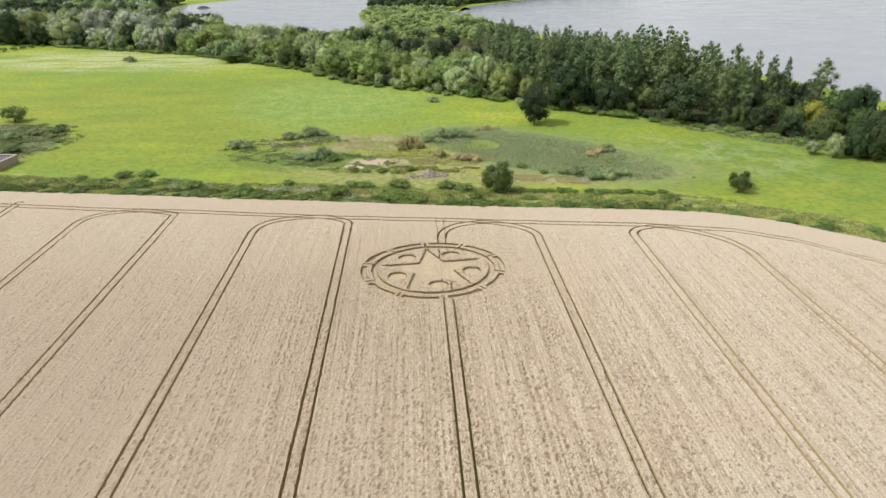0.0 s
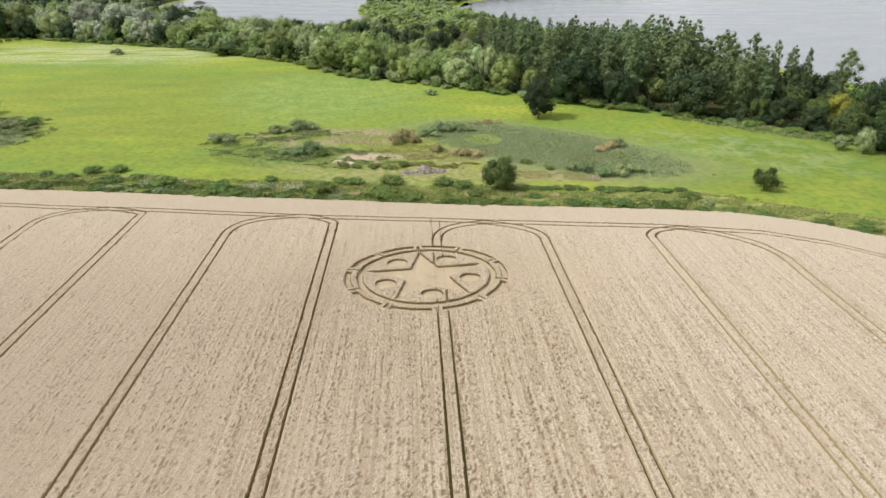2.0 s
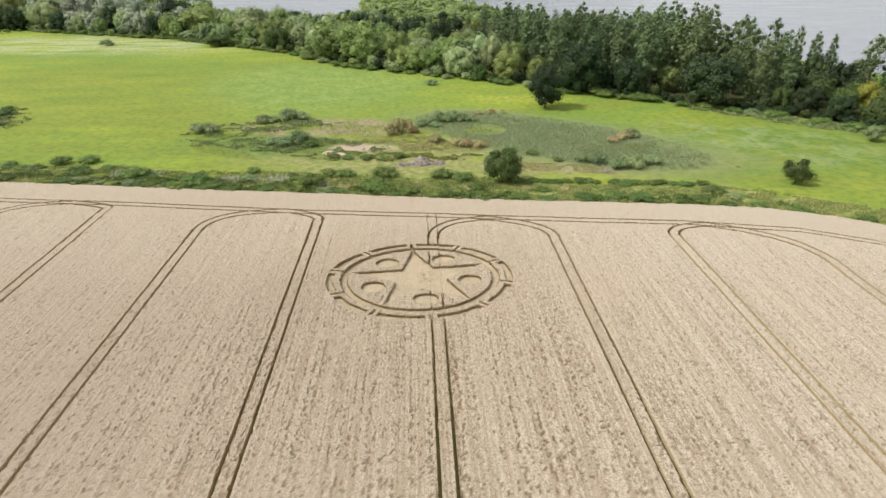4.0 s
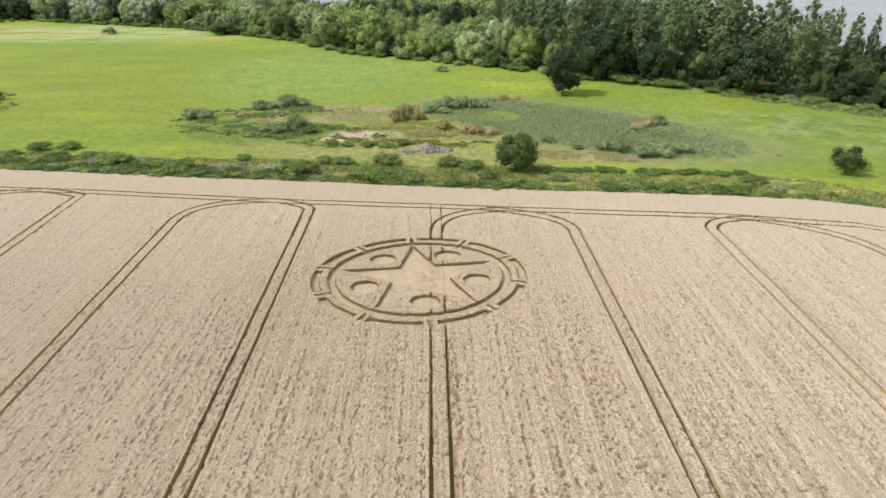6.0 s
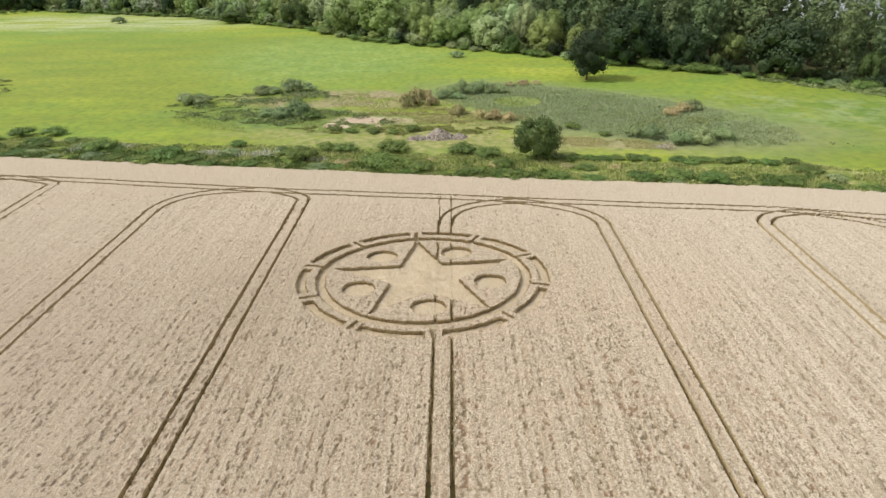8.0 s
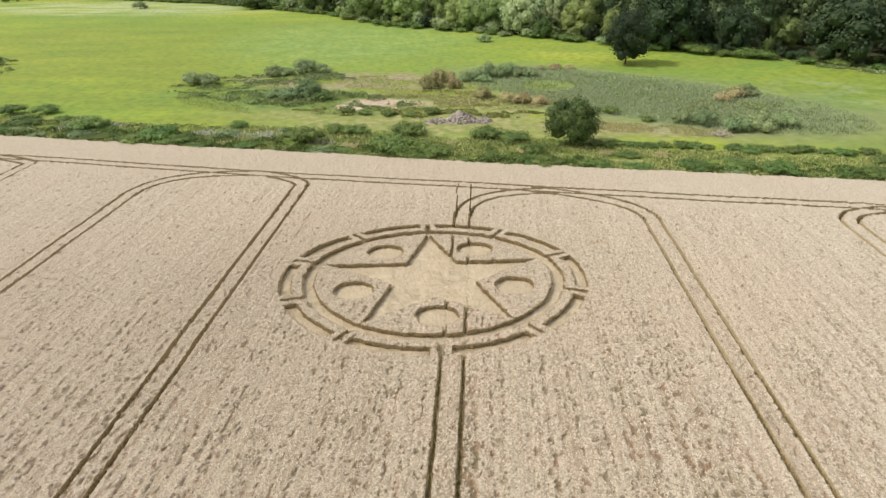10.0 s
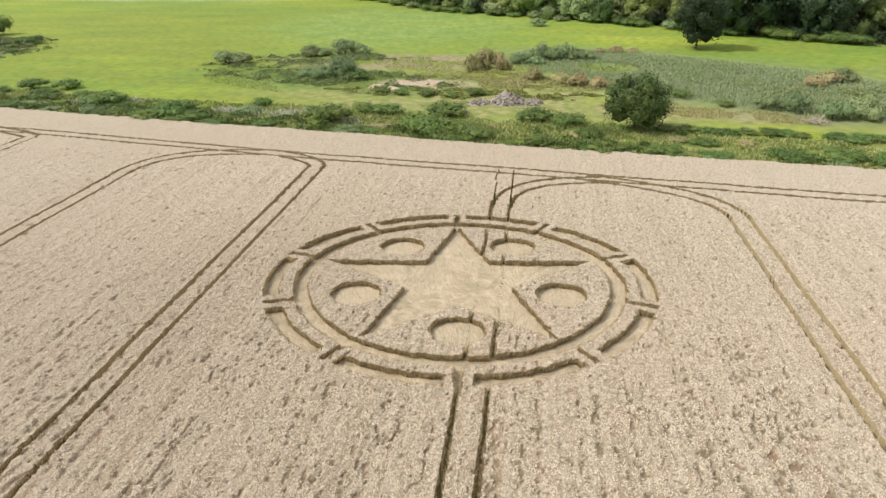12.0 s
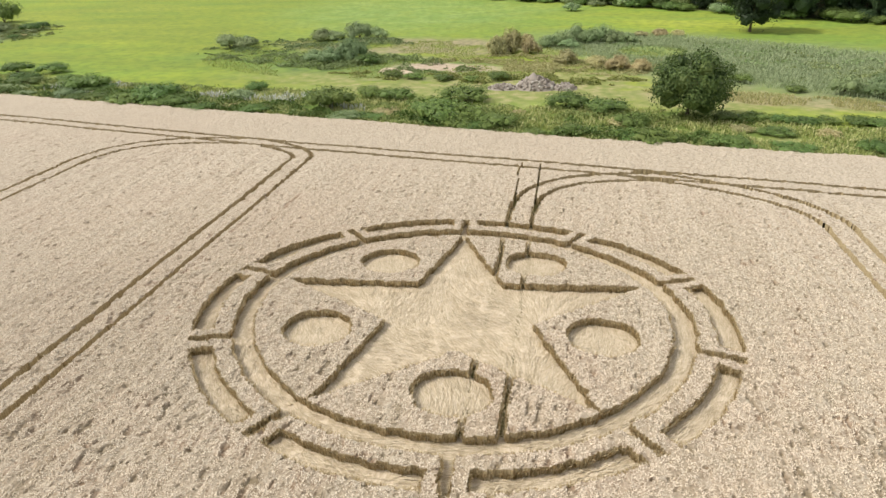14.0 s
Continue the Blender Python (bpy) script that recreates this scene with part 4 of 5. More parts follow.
# the trees that stand out along the front of the wood: kind, place, width, height
FRONT_WEST = [("oak", -324, 408, 21, 26), ("oak", -300, 402, 16, 17), ("oak", -340, 412, 20, 24), ("maple", -313, 428, 23, 25), ("willow", -279, 407, 28, 20), ("silver", -263, 424, 27, 27),
              ("silver", -236, 420, 26, 25), ("silver", -213, 414, 23, 21), ("willow", -252, 405, 16, 12.5), ("willow", -234, 402, 14, 11), ("golden", -221, 399, 7, 6),
              ("scrub", -205, 397, 18, 11), ("oak", -176, 366, 15, 13.5), ("maple", -147, 354, 34, 20), ("oak", -182, 398, 24, 21)]
FRONT_MIDDLE = [("willow", -151, 338, 17, 5.5), ("scrub", -121, 302, 20, 7), ("willow", -109, 324, 22, 16), ("scrub", -82, 277, 17, 13), ("willow", -113, 358, 21, 19), ("maple", -91, 342, 20, 19),
                ("maple", -48, 244, 20, 17), ("maple", -30, 228, 26, 21), ("maple", -12, 222, 18, 17.5), ("willow", -23, 215, 6, 6.5), ("willow", 1, 219, 17, 14), ("willow", 18, 191, 18, 13.5),
                ("willow", 33, 200, 12.5, 17), ("scrub", 26, 180, 7.5, 7), ("maple", 38, 179, 15, 12.5), ("oak", -5, 262, 17, 19), ("oak", 12, 247, 17, 20)]
FRONT_EAST = [("oak", 63, 151, 20, 19.5), ("oak", 80, 144, 15, 14), ("maple", 98, 150, 10.5, 10.5), ("scrub", 89, 139, 3.6, 5.4), ("oak", 104, 126, 24, 18), ("scrub", 125, 116, 7, 8.5),
              ("scrub", 141, 122, 15, 11), ("oak", 138, 135, 9, 10), ("oak", 137, 101, 9.4, 8.6), ("golden", 152, 111, 10, 11), ("scrub", 145, 93, 13.5, 8.7), ("willow", 137, 73, 7.2, 8.2),
              ("willow", 132, 77, 5.4, 4.8), ("oak", 143, 71, 9.4, 11.5), ("oak", 148, 68, 11, 15.5), ("scrub", 162, 98, 12.5, 10.5), ("oak", 160, 106, 8.7, 12)]
POPLARS_EAST = [("poplar", 171, 138, 14, 23), ("poplar", 160, 147, 7, 22), ("poplar", 154, 148, 9, 23), ("poplar", 147, 149, 7.5, 25), ("poplar", 136, 147, 11.5, 28), ("poplar", 128, 150, 10.5, 28),
                ("oak", 173, 114, 13, 16), ("oak", 183, 103, 14, 17), ("oak", 168, 88, 12, 14), ("oak", 192, 116, 14, 15), ("oak", 163, 76, 12, 14), ("oak", 178, 84, 13, 15)]
listed = FRONT_WEST + FRONT_MIDDLE + FRONT_EAST + POPLARS_EAST
for kind_, px, py, wide, tall_ in listed:
    stand(PROTOS, kind_, px, py, wide, tall_)
# the trees between and behind them
spots = []
for gx_ in range(-400, 260, 10):
    for gy_ in range(-40, 700, 10):
        px, py = gx_ + rnd.uniform(-4, 4), gy_ + rnd.uniform(-4, 4)
        if inside(px, py, WOOD) and all(math.hypot(px - q[1], py - q[2]) > 0.42 * q[3] + 2.5 for q in listed):
            spots.append((edge_gap(px, py), px, py))
for k, (d, px, py) in enumerate(spots):
    if d < 5 or (d > 60 and k % 2) or (d > 110 and k % 4):
        continue
    deep = min(1.0, d / 22)
    if px < -160:
        kind_, tall_ = rnd.choice(("oak", "maple", "willow", "oak", "silver")), rnd.uniform(14, 21)
    elif px < -20:
        kind_, tall_ = rnd.choice(("willow", "maple", "oak", "maple", "willow", "maple")), rnd.uniform(11, 17)
    elif px < 42:
        kind_, tall_ = rnd.choice(("willow", "maple", "poplar", "maple", "oak")), rnd.uniform(12, 17)
    elif px < 128:
        kind_, tall_ = ("poplar", rnd.uniform(24.5, 30.0) * (1.06 if px > 92 else 1.0)) if d > 12 else (rnd.choice(("oak", "maple", "poplar")), rnd.uniform(9, 14))
    else:
        kind_, tall_ = rnd.choice(("oak", "oak", "scrub", "oak", "oak", "scrub")), rnd.uniform(9, 13)
    if py > 240 and -20 < px < 60:
        tall_ *= 0.6
    elif px > 42 and py > 215:
        tall_ *= max(0.5, 1 - (py - 215) / 160)
    tall_ *= 0.65 + 0.35 * deep
    wide = tall_ * (rnd.uniform(0.44, 0.60) if kind_ == "poplar" else rnd.uniform(0.85, 1.15))
    stand(PROTOS if d < 34 and px > -20 else DISTANT, kind_, px, py, wide, tall_)
# the undergrowth that closes the wood towards the meadow
for (ax, ay), (bx, by) in zip(WOOD_EDGE[1:-1], WOOD_EDGE[2:]):
    count = int(math.hypot(bx - ax, by - ay) / 3.2)
    for k in range(count):
        f, back = (k + rnd.random()) / count, rnd.uniform(3, 13)
        kind_, wide = rnd.choice(("scrub", "maple", "maple", "oak", "willow") if ax < 40 else ("scrub", "oak", "oak", "oak")), rnd.uniform(5, 8) * (1.0 if ax < 40 else 0.75)
        stand(DISTANT, kind_, ax + (bx - ax) * f + 0.62 * back, ay + (by - ay) * f + 0.78 * back, wide, wide * rnd.uniform(0.5, 0.8))


r = np.random.default_rng(9)
simple = []
for k in range(3):
    cs, rs = crown_lumps("round", 13, 1.0, 11.0, r, 8)
    v, q = leaf_shell(cs, rs, 420, 1.1, r)
    cv, cf = cores(cs[::6], rs[::6], 0.85, 1.0)
    simple.append((np.concatenate((v, cv)), np.concatenate((q[:, [0, 1, 2]], q[:, [0, 2, 3]], cf + len(v)))))


def massed(name, places, mat, label):
    """Trees too many to count, joined into one."""
    vs, fs, base = [], [], 0
    for px, py, s, tall in places:
        v, f = simple[rnd.randrange(3)]
        a = rnd.uniform(0, 6.28)
        ca, sa = math.cos(a) * s, math.sin(a) * s
        vs.append(np.stack((v[:, 0] * ca - v[:, 1] * sa + px, v[:, 0] * sa + v[:, 1] * ca + py, v[:, 2] * s * tall), -1))
        fs.append(f + base)
        base += len(v)
    tagged(new(name, raw_mesh(name, np.concatenate(vs), np.concatenate(fs), [mat])), label, "wood", kind="stuff")


sorts = {"WILLOW": [], "OAK": [], "SCRUB": [], "SPIT": []}
# woods beyond, west of the lake
FAR_WOOD = [(-520, 645), (-420, 705), (-330, 705), (-318, 740), (-330, 800), (-330, 860), (-420, 900), (-620, 860), (-800, 760), (-800, 600)]
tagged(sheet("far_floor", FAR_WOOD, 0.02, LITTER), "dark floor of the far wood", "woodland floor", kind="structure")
for gx_ in range(-800, -310, 15):
    for gy_ in range(600, 900, 22):
        px, py = gx_ + rnd.uniform(-5, 5), gy_ + rnd.uniform(-7, 7)
        if inside(px, py, FAR_WOOD):
            sorts[rnd.choice(("OAK", "SCRUB", "OAK", "OAK", "WILLOW"))].append((px, py, rnd.uniform(1.1, 1.6), rnd.uniform(0.8, 1.1)))
# the scrubby spit between the two parts of the lake, and the wooded far bank
SPIT = [(-20, 418), (-30, 480), (-54, 570), (-62, 640), (-56, 830), (-66, 1080), (190, 1080), (150, 930), (62, 760), (50, 690), (22, 645), (58, 585), (74, 500), (100, 420)]
tagged(sheet("spit_floor", SPIT, 0.09, VERGE), "rough grass under the scrub of the spit", "bank", kind="structure")
for gx_ in range(-80, 220, 9):
    for gy_ in range(415, 1080, 14):
        px, py = gx_ + rnd.uniform(-4, 4), gy_ + rnd.uniform(-5, 5)
        if inside(px, py, SPIT):
            if py > 700:
                sorts[rnd.choice(("OAK", "SCRUB", "OAK"))].append((px, py, rnd.uniform(0.9, 1.4), rnd.uniform(0.7, 1.0)))
            else:
                sorts[rnd.choice(("SPIT", "SPIT", "SPIT", "WILLOW", "SCRUB", "SPIT"))].append((px, py, rnd.uniform(0.7, 1.05), rnd.uniform(0.4, 0.75)))
for k in range(90):
    f = (k + rnd.random()) / 90
    sorts[rnd.choice(("OAK", "SCRUB"))].append((150 + 260 * f + rnd.uniform(-8, 8), 905 + 180 * f + rnd.uniform(0, 50), rnd.uniform(1.0, 1.5), rnd.uniform(0.8, 1.1)))
for k in range(150):
    f = (k + rnd.random()) / 150
    sorts[rnd.choice(("OAK", "OAK", "SCRUB"))].append((66 + 152 * f + rnd.uniform(-6, 6), 770 + 150 * f + rnd.uniform(4, 60), rnd.uniform(0.9, 1.3), rnd.uniform(0.7, 1.0)))
massed("willow_wood", sorts["WILLOW"], WILLOW, "pale grey-green willows massed along the lake")
massed("oak_wood", sorts["OAK"], OAK, "dark green trees massed on the far banks")
massed("scrub_wood", sorts["SCRUB"], SCRUB, "fresh green trees massed on the far banks")
massed("spit_scrub", sorts["SPIT"], SPIT_LEAF, "bright green scrub on the spit in the lake")

# single trees and bushes
make_tree("oak_tree", "round", 14.5, 15.5, OAK, "lone dark oak standing out on the meadow", 8500, 0.42, 146, 0.0, 17, 0.0, 0.66).matrix_basis = pose(44.4, 126.0, 0)
near_bush = make_tree("field_maple", "round", 10.2, 8.2, FIELD_MAPLE, "small round dense tree standing in the verge", 11000, 0.30, 147, 0.0, 20, 0.0, 0.62)
near_bush.matrix_basis = pose(18.9, 48.2, 0)
hedge_bush = [make_bush("bramble_bush", 4.6, 2.4, BRAMBLE, "dense green bramble bush in the verge", 1500, 0.18, 150 + k) for k in range(3)]
for px, py, s in ((23.4, 47.6, 0.8), (26.4, 47.2, 0.85), (29.4, 46.9, 0.7)):
    tagged(place(hedge_bush[int(py * 10) % 3], px, py, px * 40, s, 0.62), group="bushes along the verge")
grey_bush = [make_bush("sallow_bush", 4.2, 2.6, SALLOW, "grey-green sallow bush in the rough grass", 1600, 0.17, 160 + k) for k in range(2)]
dry_bush = [make_bush("weed_clump", 3.2, 1.3, DRY, "clump of dry brown dock and weeds", 1100, 0.19, 170 + k, "weeds") for k in range(2)]
lone_bush = make_tree("hawthorn_tree", "round", 8.6, 5.6, FIELD_MAPLE, "dark green hawthorn standing alone in the grass", 7000, 0.24, 151, 0.02, 9, 0.0, 0.74)
lone_bush.matrix_basis = pose(89.7, 43.5, 0)
VERGE_BUSHES = [(-98, 69, 1.2, 0.9), (-90, 62, 1.1, 0.8), (-91, 70, 1.1, 0.9), (-73, 56.5, 1.5, 0.9), (-56, 50, 1.5, 0.9), (-44, 59, 0.8, 0.9), (-28, 48, 1.35, 1.2), (-24.5, 55.6, 0.9, 1.0),
                (-20, 54.5, 1.1, 0.8), (-10, 54, 1.5, 0.8), (-12, 43.4, 1.6, 1.0), (-8.5, 43.2, 1.3, 1.0), (4, 52.3, 1.2, 0.9), (12, 42.7, 0.9, 1.1), (9, 50.4, 1.2, 0.7)]
for px, py, s, tall in VERGE_BUSHES:
    tagged(place(rnd.choice(hedge_bush), px, py, rnd.uniform(0, 360), s * 1.25, tall * 0.7), group="bushes along the verge")
for k in range(105):
    px = rnd.uniform(-150, 118)
    low = k % 2
    py = float(edge_y(px)) + (rnd.uniform(1.3, 4.0) if low else rnd.uniform(3.0, 14.0))
    if px > 34 and not low and rnd.random() < 0.6:
        continue
    proto = rnd.choice(hedge_bush + hedge_bush + grey_bush[:1] + (dry_bush if not low else []))
    tagged(place(proto, px, py, rnd.uniform(0, 360), rnd.uniform(0.7, 1.5), rnd.uniform(0.3, 0.6)), group="bushes along the verge")
for (ax, ay), (bx, by) in zip(WOOD_EDGE[2:-1], WOOD_EDGE[3:]):
    count = int(math.hypot(bx - ax, by - ay) / 6)
    for k in range(count):
        f = (k + rnd.random()) / count
        tagged(place(rnd.choice(hedge_bush + hedge_bush + grey_bush[:1]), ax + (bx - ax) * f + 1.5 + rnd.uniform(-1.5, 1.5), ay + (by - ay) * f + 1 + rnd.uniform(-1.5, 1.5), rnd.uniform(0, 360),
                     rnd.uniform(1.3, 2.1), rnd.uniform(0.45, 0.75)), group="scrub before the wood")
for k in range(18):
    px = 24 + 44 * (k + rnd.random()) / 18
    tagged(place(rnd.choice(hedge_bush), px, 48.8 - 0.12 * (px - 20) + rnd.gauss(0, 0.5), rnd.uniform(0, 360), rnd.uniform(0.6, 1.0), rnd.uniform(0.35, 0.55)), group="bushes along the verge")
# rough ground in the meadow
ROUGH = [("grey", 2.5, 106, 1.3, 1.0), ("grey", 5.5, 108, 1.4, 1.3), ("grey", 8, 107, 1.3, 1.1), ("grey", 10.5, 109, 1.4, 1.2), ("grey", 13.5, 108, 1.3, 1.0), ("grey", 16, 107, 1.2, 0.9), ("grey", 0, 103, 1.2, 0.9), ("grey", 4, 102, 1.2, 0.7), ("dry", -9.6, 93, 1.5, 1.7), ("dry", -7.4, 96, 1.7, 1.9), ("dry", -10.5, 98, 1.4, 1.4), ("dry", -5.0, 101, 1.5, 1.5), ("dry", -8.0, 103, 1.4, 1.3), ("grey", 46, 61, 1.3, 1.1), ("grey", 42, 63, 1.2, 1.0),
         ("dry", -3.3, 94.5, 1.4, 1.4), ("dry", 3.7, 84, 1.5, 1.2), ("dry", 9, 81, 1.4, 1.1), ("dry", 12.3, 79, 1.6, 1.1), ("dry", 16, 78, 1.4, 1.0), ("grey", -53, 111, 1.6, 0.8), ("grey", -50, 112, 1.4, 0.7),
         ("grey", -45, 115, 1.9, 0.9), ("grey", -41, 115, 1.5, 0.8), ("grey", -66, 100, 1.4, 0.8), ("grey", -71, 100, 1.8, 0.8), ("grey", -69, 104, 1.3, 0.7), ("grey", -36.6, 84.5, 1.7, 1.2),
         ("grey", -40, 83, 1.5, 0.9), ("grey", -44, 85, 1.4, 0.7), ("hedge", -33, 82, 1.2, 0.7), ("hedge", -25, 70.5, 1.0, 0.5), ("hedge", -21, 69, 0.9, 0.5), ("hedge", -16, 68.5, 0.9, 0.5),
         ("hedge", -11, 68, 0.8, 0.5), ("hedge", -7, 69.5, 1.0, 0.6), ("dry", 56, 80, 1.5, 1.1), ("dry", 60, 84, 1.8, 0.9), ("grey", 63, 86, 1.5, 0.8), ("grey", 50, 57, 1.4, 0.9), ("grey", 55, 58, 1.7, 0.9),
         ("grey", 60, 60, 1.5, 0.8), ("dry", 20, 118, 1.3, 0.7), ("dry", 24, 119, 1.4, 0.8), ("dry", 28, 120, 1.2, 0.7), ("grey", 4.2, 172, 1.6, 0.7), ("grey", -193, 310, 2.2, 0.8), ("hedge", 36, 64, 0.8, 0.5),
         ("hedge", 30, 70, 1.0, 0.6), ("hedge", 24, 72, 1.1, 0.6), ("grey", -160, 118, 1.8, 0.9), ("grey", -155, 125, 1.6, 0.8), ("hedge", -150, 100, 1.5, 0.8), ("hedge", -176, 148, 2.6, 1.2), ("hedge", -148, 128, 1.5, 0.7)]
KINDS = {"grey": grey_bush, "dry": dry_bush, "hedge": hedge_bush}
for which, px, py, s, tall in ROUGH:
    tagged(place(rnd.choice(KINDS[which]), px, py, rnd.uniform(0, 360), s, tall), group="scrub on the rough ground")


# ---- grass and reeds ----
def grass(name, n, sample, length, width, mat, label):
    x, y = sample(n)
    k = len(x)
    tagged(new(name, blades(x, y, np.zeros(k), rng.uniform(*length, k), rng.uniform(*width, k), 0.8, [mat], name, rng)), label, "grass", kind="stuff")


def along_verge(n):
    x = rng.uniform(-150, 118, n)
    y = edge_y(x) + 0.5 + rng.uniform(0, 1, n) * (14 + 2.0 * np.sin(x * 0.13))
    keep = vnoise(x, y, 2.5, 81) > 0.30
    return x[keep], y[keep]


def in_reeds(n):
    a, d = rng.uniform(0, 2 * math.pi, n), np.sqrt(rng.uniform(0, 1, n))
    u, v = 49 * d * np.cos(a), 21 * d * np.sin(a)
    c, s = math.cos(radians(-38)), math.sin(radians(-38))
    x, y = 38 + u * c - v * s, 88 + u * s + v * c
    keep = (vnoise(x, y, 5, 82) > 0.12) & (np.hypot(x - 20, y - 97) > 6.5) & (d < rng.uniform(0.4, 1.1, n))
    return x[keep], y[keep]


def in_rough(n):
    a, d = rng.uniform(0, 2 * math.pi, n), np.sqrt(rng.uniform(0, 1, n))
    x, y = -24 + 46 * d * np.cos(a), 90 + 23 * d * np.sin(a)
    keep = vnoise(x, y, 6, 83) > 0.48
    return x[keep], y[keep]


def carpet(name, sample, tall, size, seed, mask, mat, label):
    """Low leafy growth of uneven height."""
    x, y, need = sample
    lump = vnoise(x, y * 1.7, 5.0, seed) * 0.6 + vnoise(x, y * 1.5, 1.6, seed + 1) * 0.4
    keep = lump > mask + need
    x, y, lump = x[keep], y[keep], lump[keep] - need[keep]
    n = len(x)
    top = tall * np.clip((lump - mask) / (0.75 - mask), 0.12, 1)
    p = np.stack((x, y, top * np.sqrt(rng.uniform(0.15, 1, n))), -1)
    m = rng.normal(size=(n, 3)) * 0.6 + (0, 0, 0.7)
    m /= np.linalg.norm(m, axis=1)[:, None]
    t = np.cross(m, rng.normal(size=(n, 3)))
    t /= np.linalg.norm(t, axis=1)[:, None]
    b = np.cross(m, t)
    s = size * rng.uniform(0.6, 1.4, n)[:, None]
    v = np.stack((p - t * s * 0.5, p + b * s * 0.36, p + t * s * 0.5 - m * s * 0.12, p - b * s * 0.36), 1).reshape(-1, 3)
    tagged(new(name, raw_mesh(name, v, np.arange(4 * n).reshape(-1, 4), [mat])), label, "weeds", kind="stuff")


def behind_verge(n):
    x, y, need = patch(n, 33, 58.4, 19, 3.6, -12)
    keep = 0.6 * vnoise(x, y * 1.6, 6, 88) + 0.4 * vnoise(x, y, 1.5, 89) > 0.36 + need
    return x[keep], y[keep]


def strip(n, far):
    x = rng.uniform(-150, 122, n)
    return x, edge_y(x) + 0.6 + rng.uniform(0, 1, n) * far, 0.19 * np.clip((x - 5) / 25, 0, 1)


def patch(n, cx, cy, rx, ry, turn):
    """Places in an ellipse, thinning out towards its rim."""
    a, d = rng.uniform(0, 2 * math.pi, n), np.sqrt(rng.uniform(0, 1, n))
    u, v = rx * d * np.cos(a), ry * d * np.sin(a)
    c, s = math.cos(radians(turn)), math.sin(radians(turn))
    return cx + u * c - v * s, cy + u * s + v * c, 0.25 * d ** 4


carpet("nettle_bed", strip(90000, 7.0), 1.3, 0.30, 301, 0.44, BRAMBLE, "dark green nettles and brambles massed along the field edge")
carpet("scrub_patch", patch(30000, -42, 84, 32, 9, -12), 1.3, 0.32, 321, 0.46, ROUGH_LEAF, "low dark green scrub and weeds on rough ground")
carpet("scrub_patch", patch(16000, -52, 104, 26, 9, 14), 0.9, 0.32, 331, 0.50, ROUGH_LEAF, "low dark green scrub and weeds on rough ground")
carpet("scrub_patch", patch(26000, -8, 70, 30, 4.5, -5), 0.9, 0.30, 341, 0.48, WEED, "low olive weeds beside the heaps")
carpet("scrub_patch", patch(22000, 60, 70, 30, 9, -30), 1.0, 0.32, 351, 0.48, ROUGH_LEAF, "low dark green scrub below the reeds")
carpet("reed_patch", patch(15000, 38, 88, 48, 20, -38), 1.0, 0.34, 371, 0.50, ROUGH_LEAF, "darker rushes and scrub among the reeds")
carpet("reed_patch", patch(8000, 42, 86, 46, 20, -38), 0.8, 0.34, 376, 0.52, WEED, "olive sedge among the reeds")
carpet("scrub_patch", patch(40000, -166, 113, 33, 30, 20), 1.1, 0.36, 381, 0.44, ROUGH_LEAF, "low dark green scrub on the waste ground")
carpet("scrub_patch", patch(30000, -166, 113, 33, 30, 20), 0.8, 0.36, 386, 0.46, WEED, "low olive weeds on the waste ground")
carpet("dry_patch", patch(34000, 4, 83, 27, 9, -8), 0.8, 0.26, 361, 0.44, DRY, "dry straw-coloured weeds on disturbed ground")
grass("straw_grass", 7000, behind_verge, (0.2, 0.5), (0.035, 0.08), STRAW_WEED, "rough straw-coloured grass behind the verge")
carpet("scrub_patch", patch(26000, 119, 104, 46, 5.5, -43), 1.2, 0.42, 391, 0.38, ROUGH_LEAF, "rough olive scrub along the foot of the wood")
carpet("weed_bed", strip(90000, 14.0), 0.9, 0.28, 311, 0.46, WEED, "rough green and olive weeds massed in the verge")
grass("verge_grass", 105000, along_verge, (0.25, 0.75), (0.05, 0.12), GRASS, "tall uncut grass, green and straw-coloured, along the field")
grass("reed_bed", 110000, in_reeds, (0.35, 0.9), (0.04, 0.10), REED, "grey-green reeds and rushes in the wet hollow")
grass("rough_grass", 30000, in_rough, (0.10, 0.28), (0.08, 0.16), TUSSOCK, "rough tussocky grass on disturbed ground")


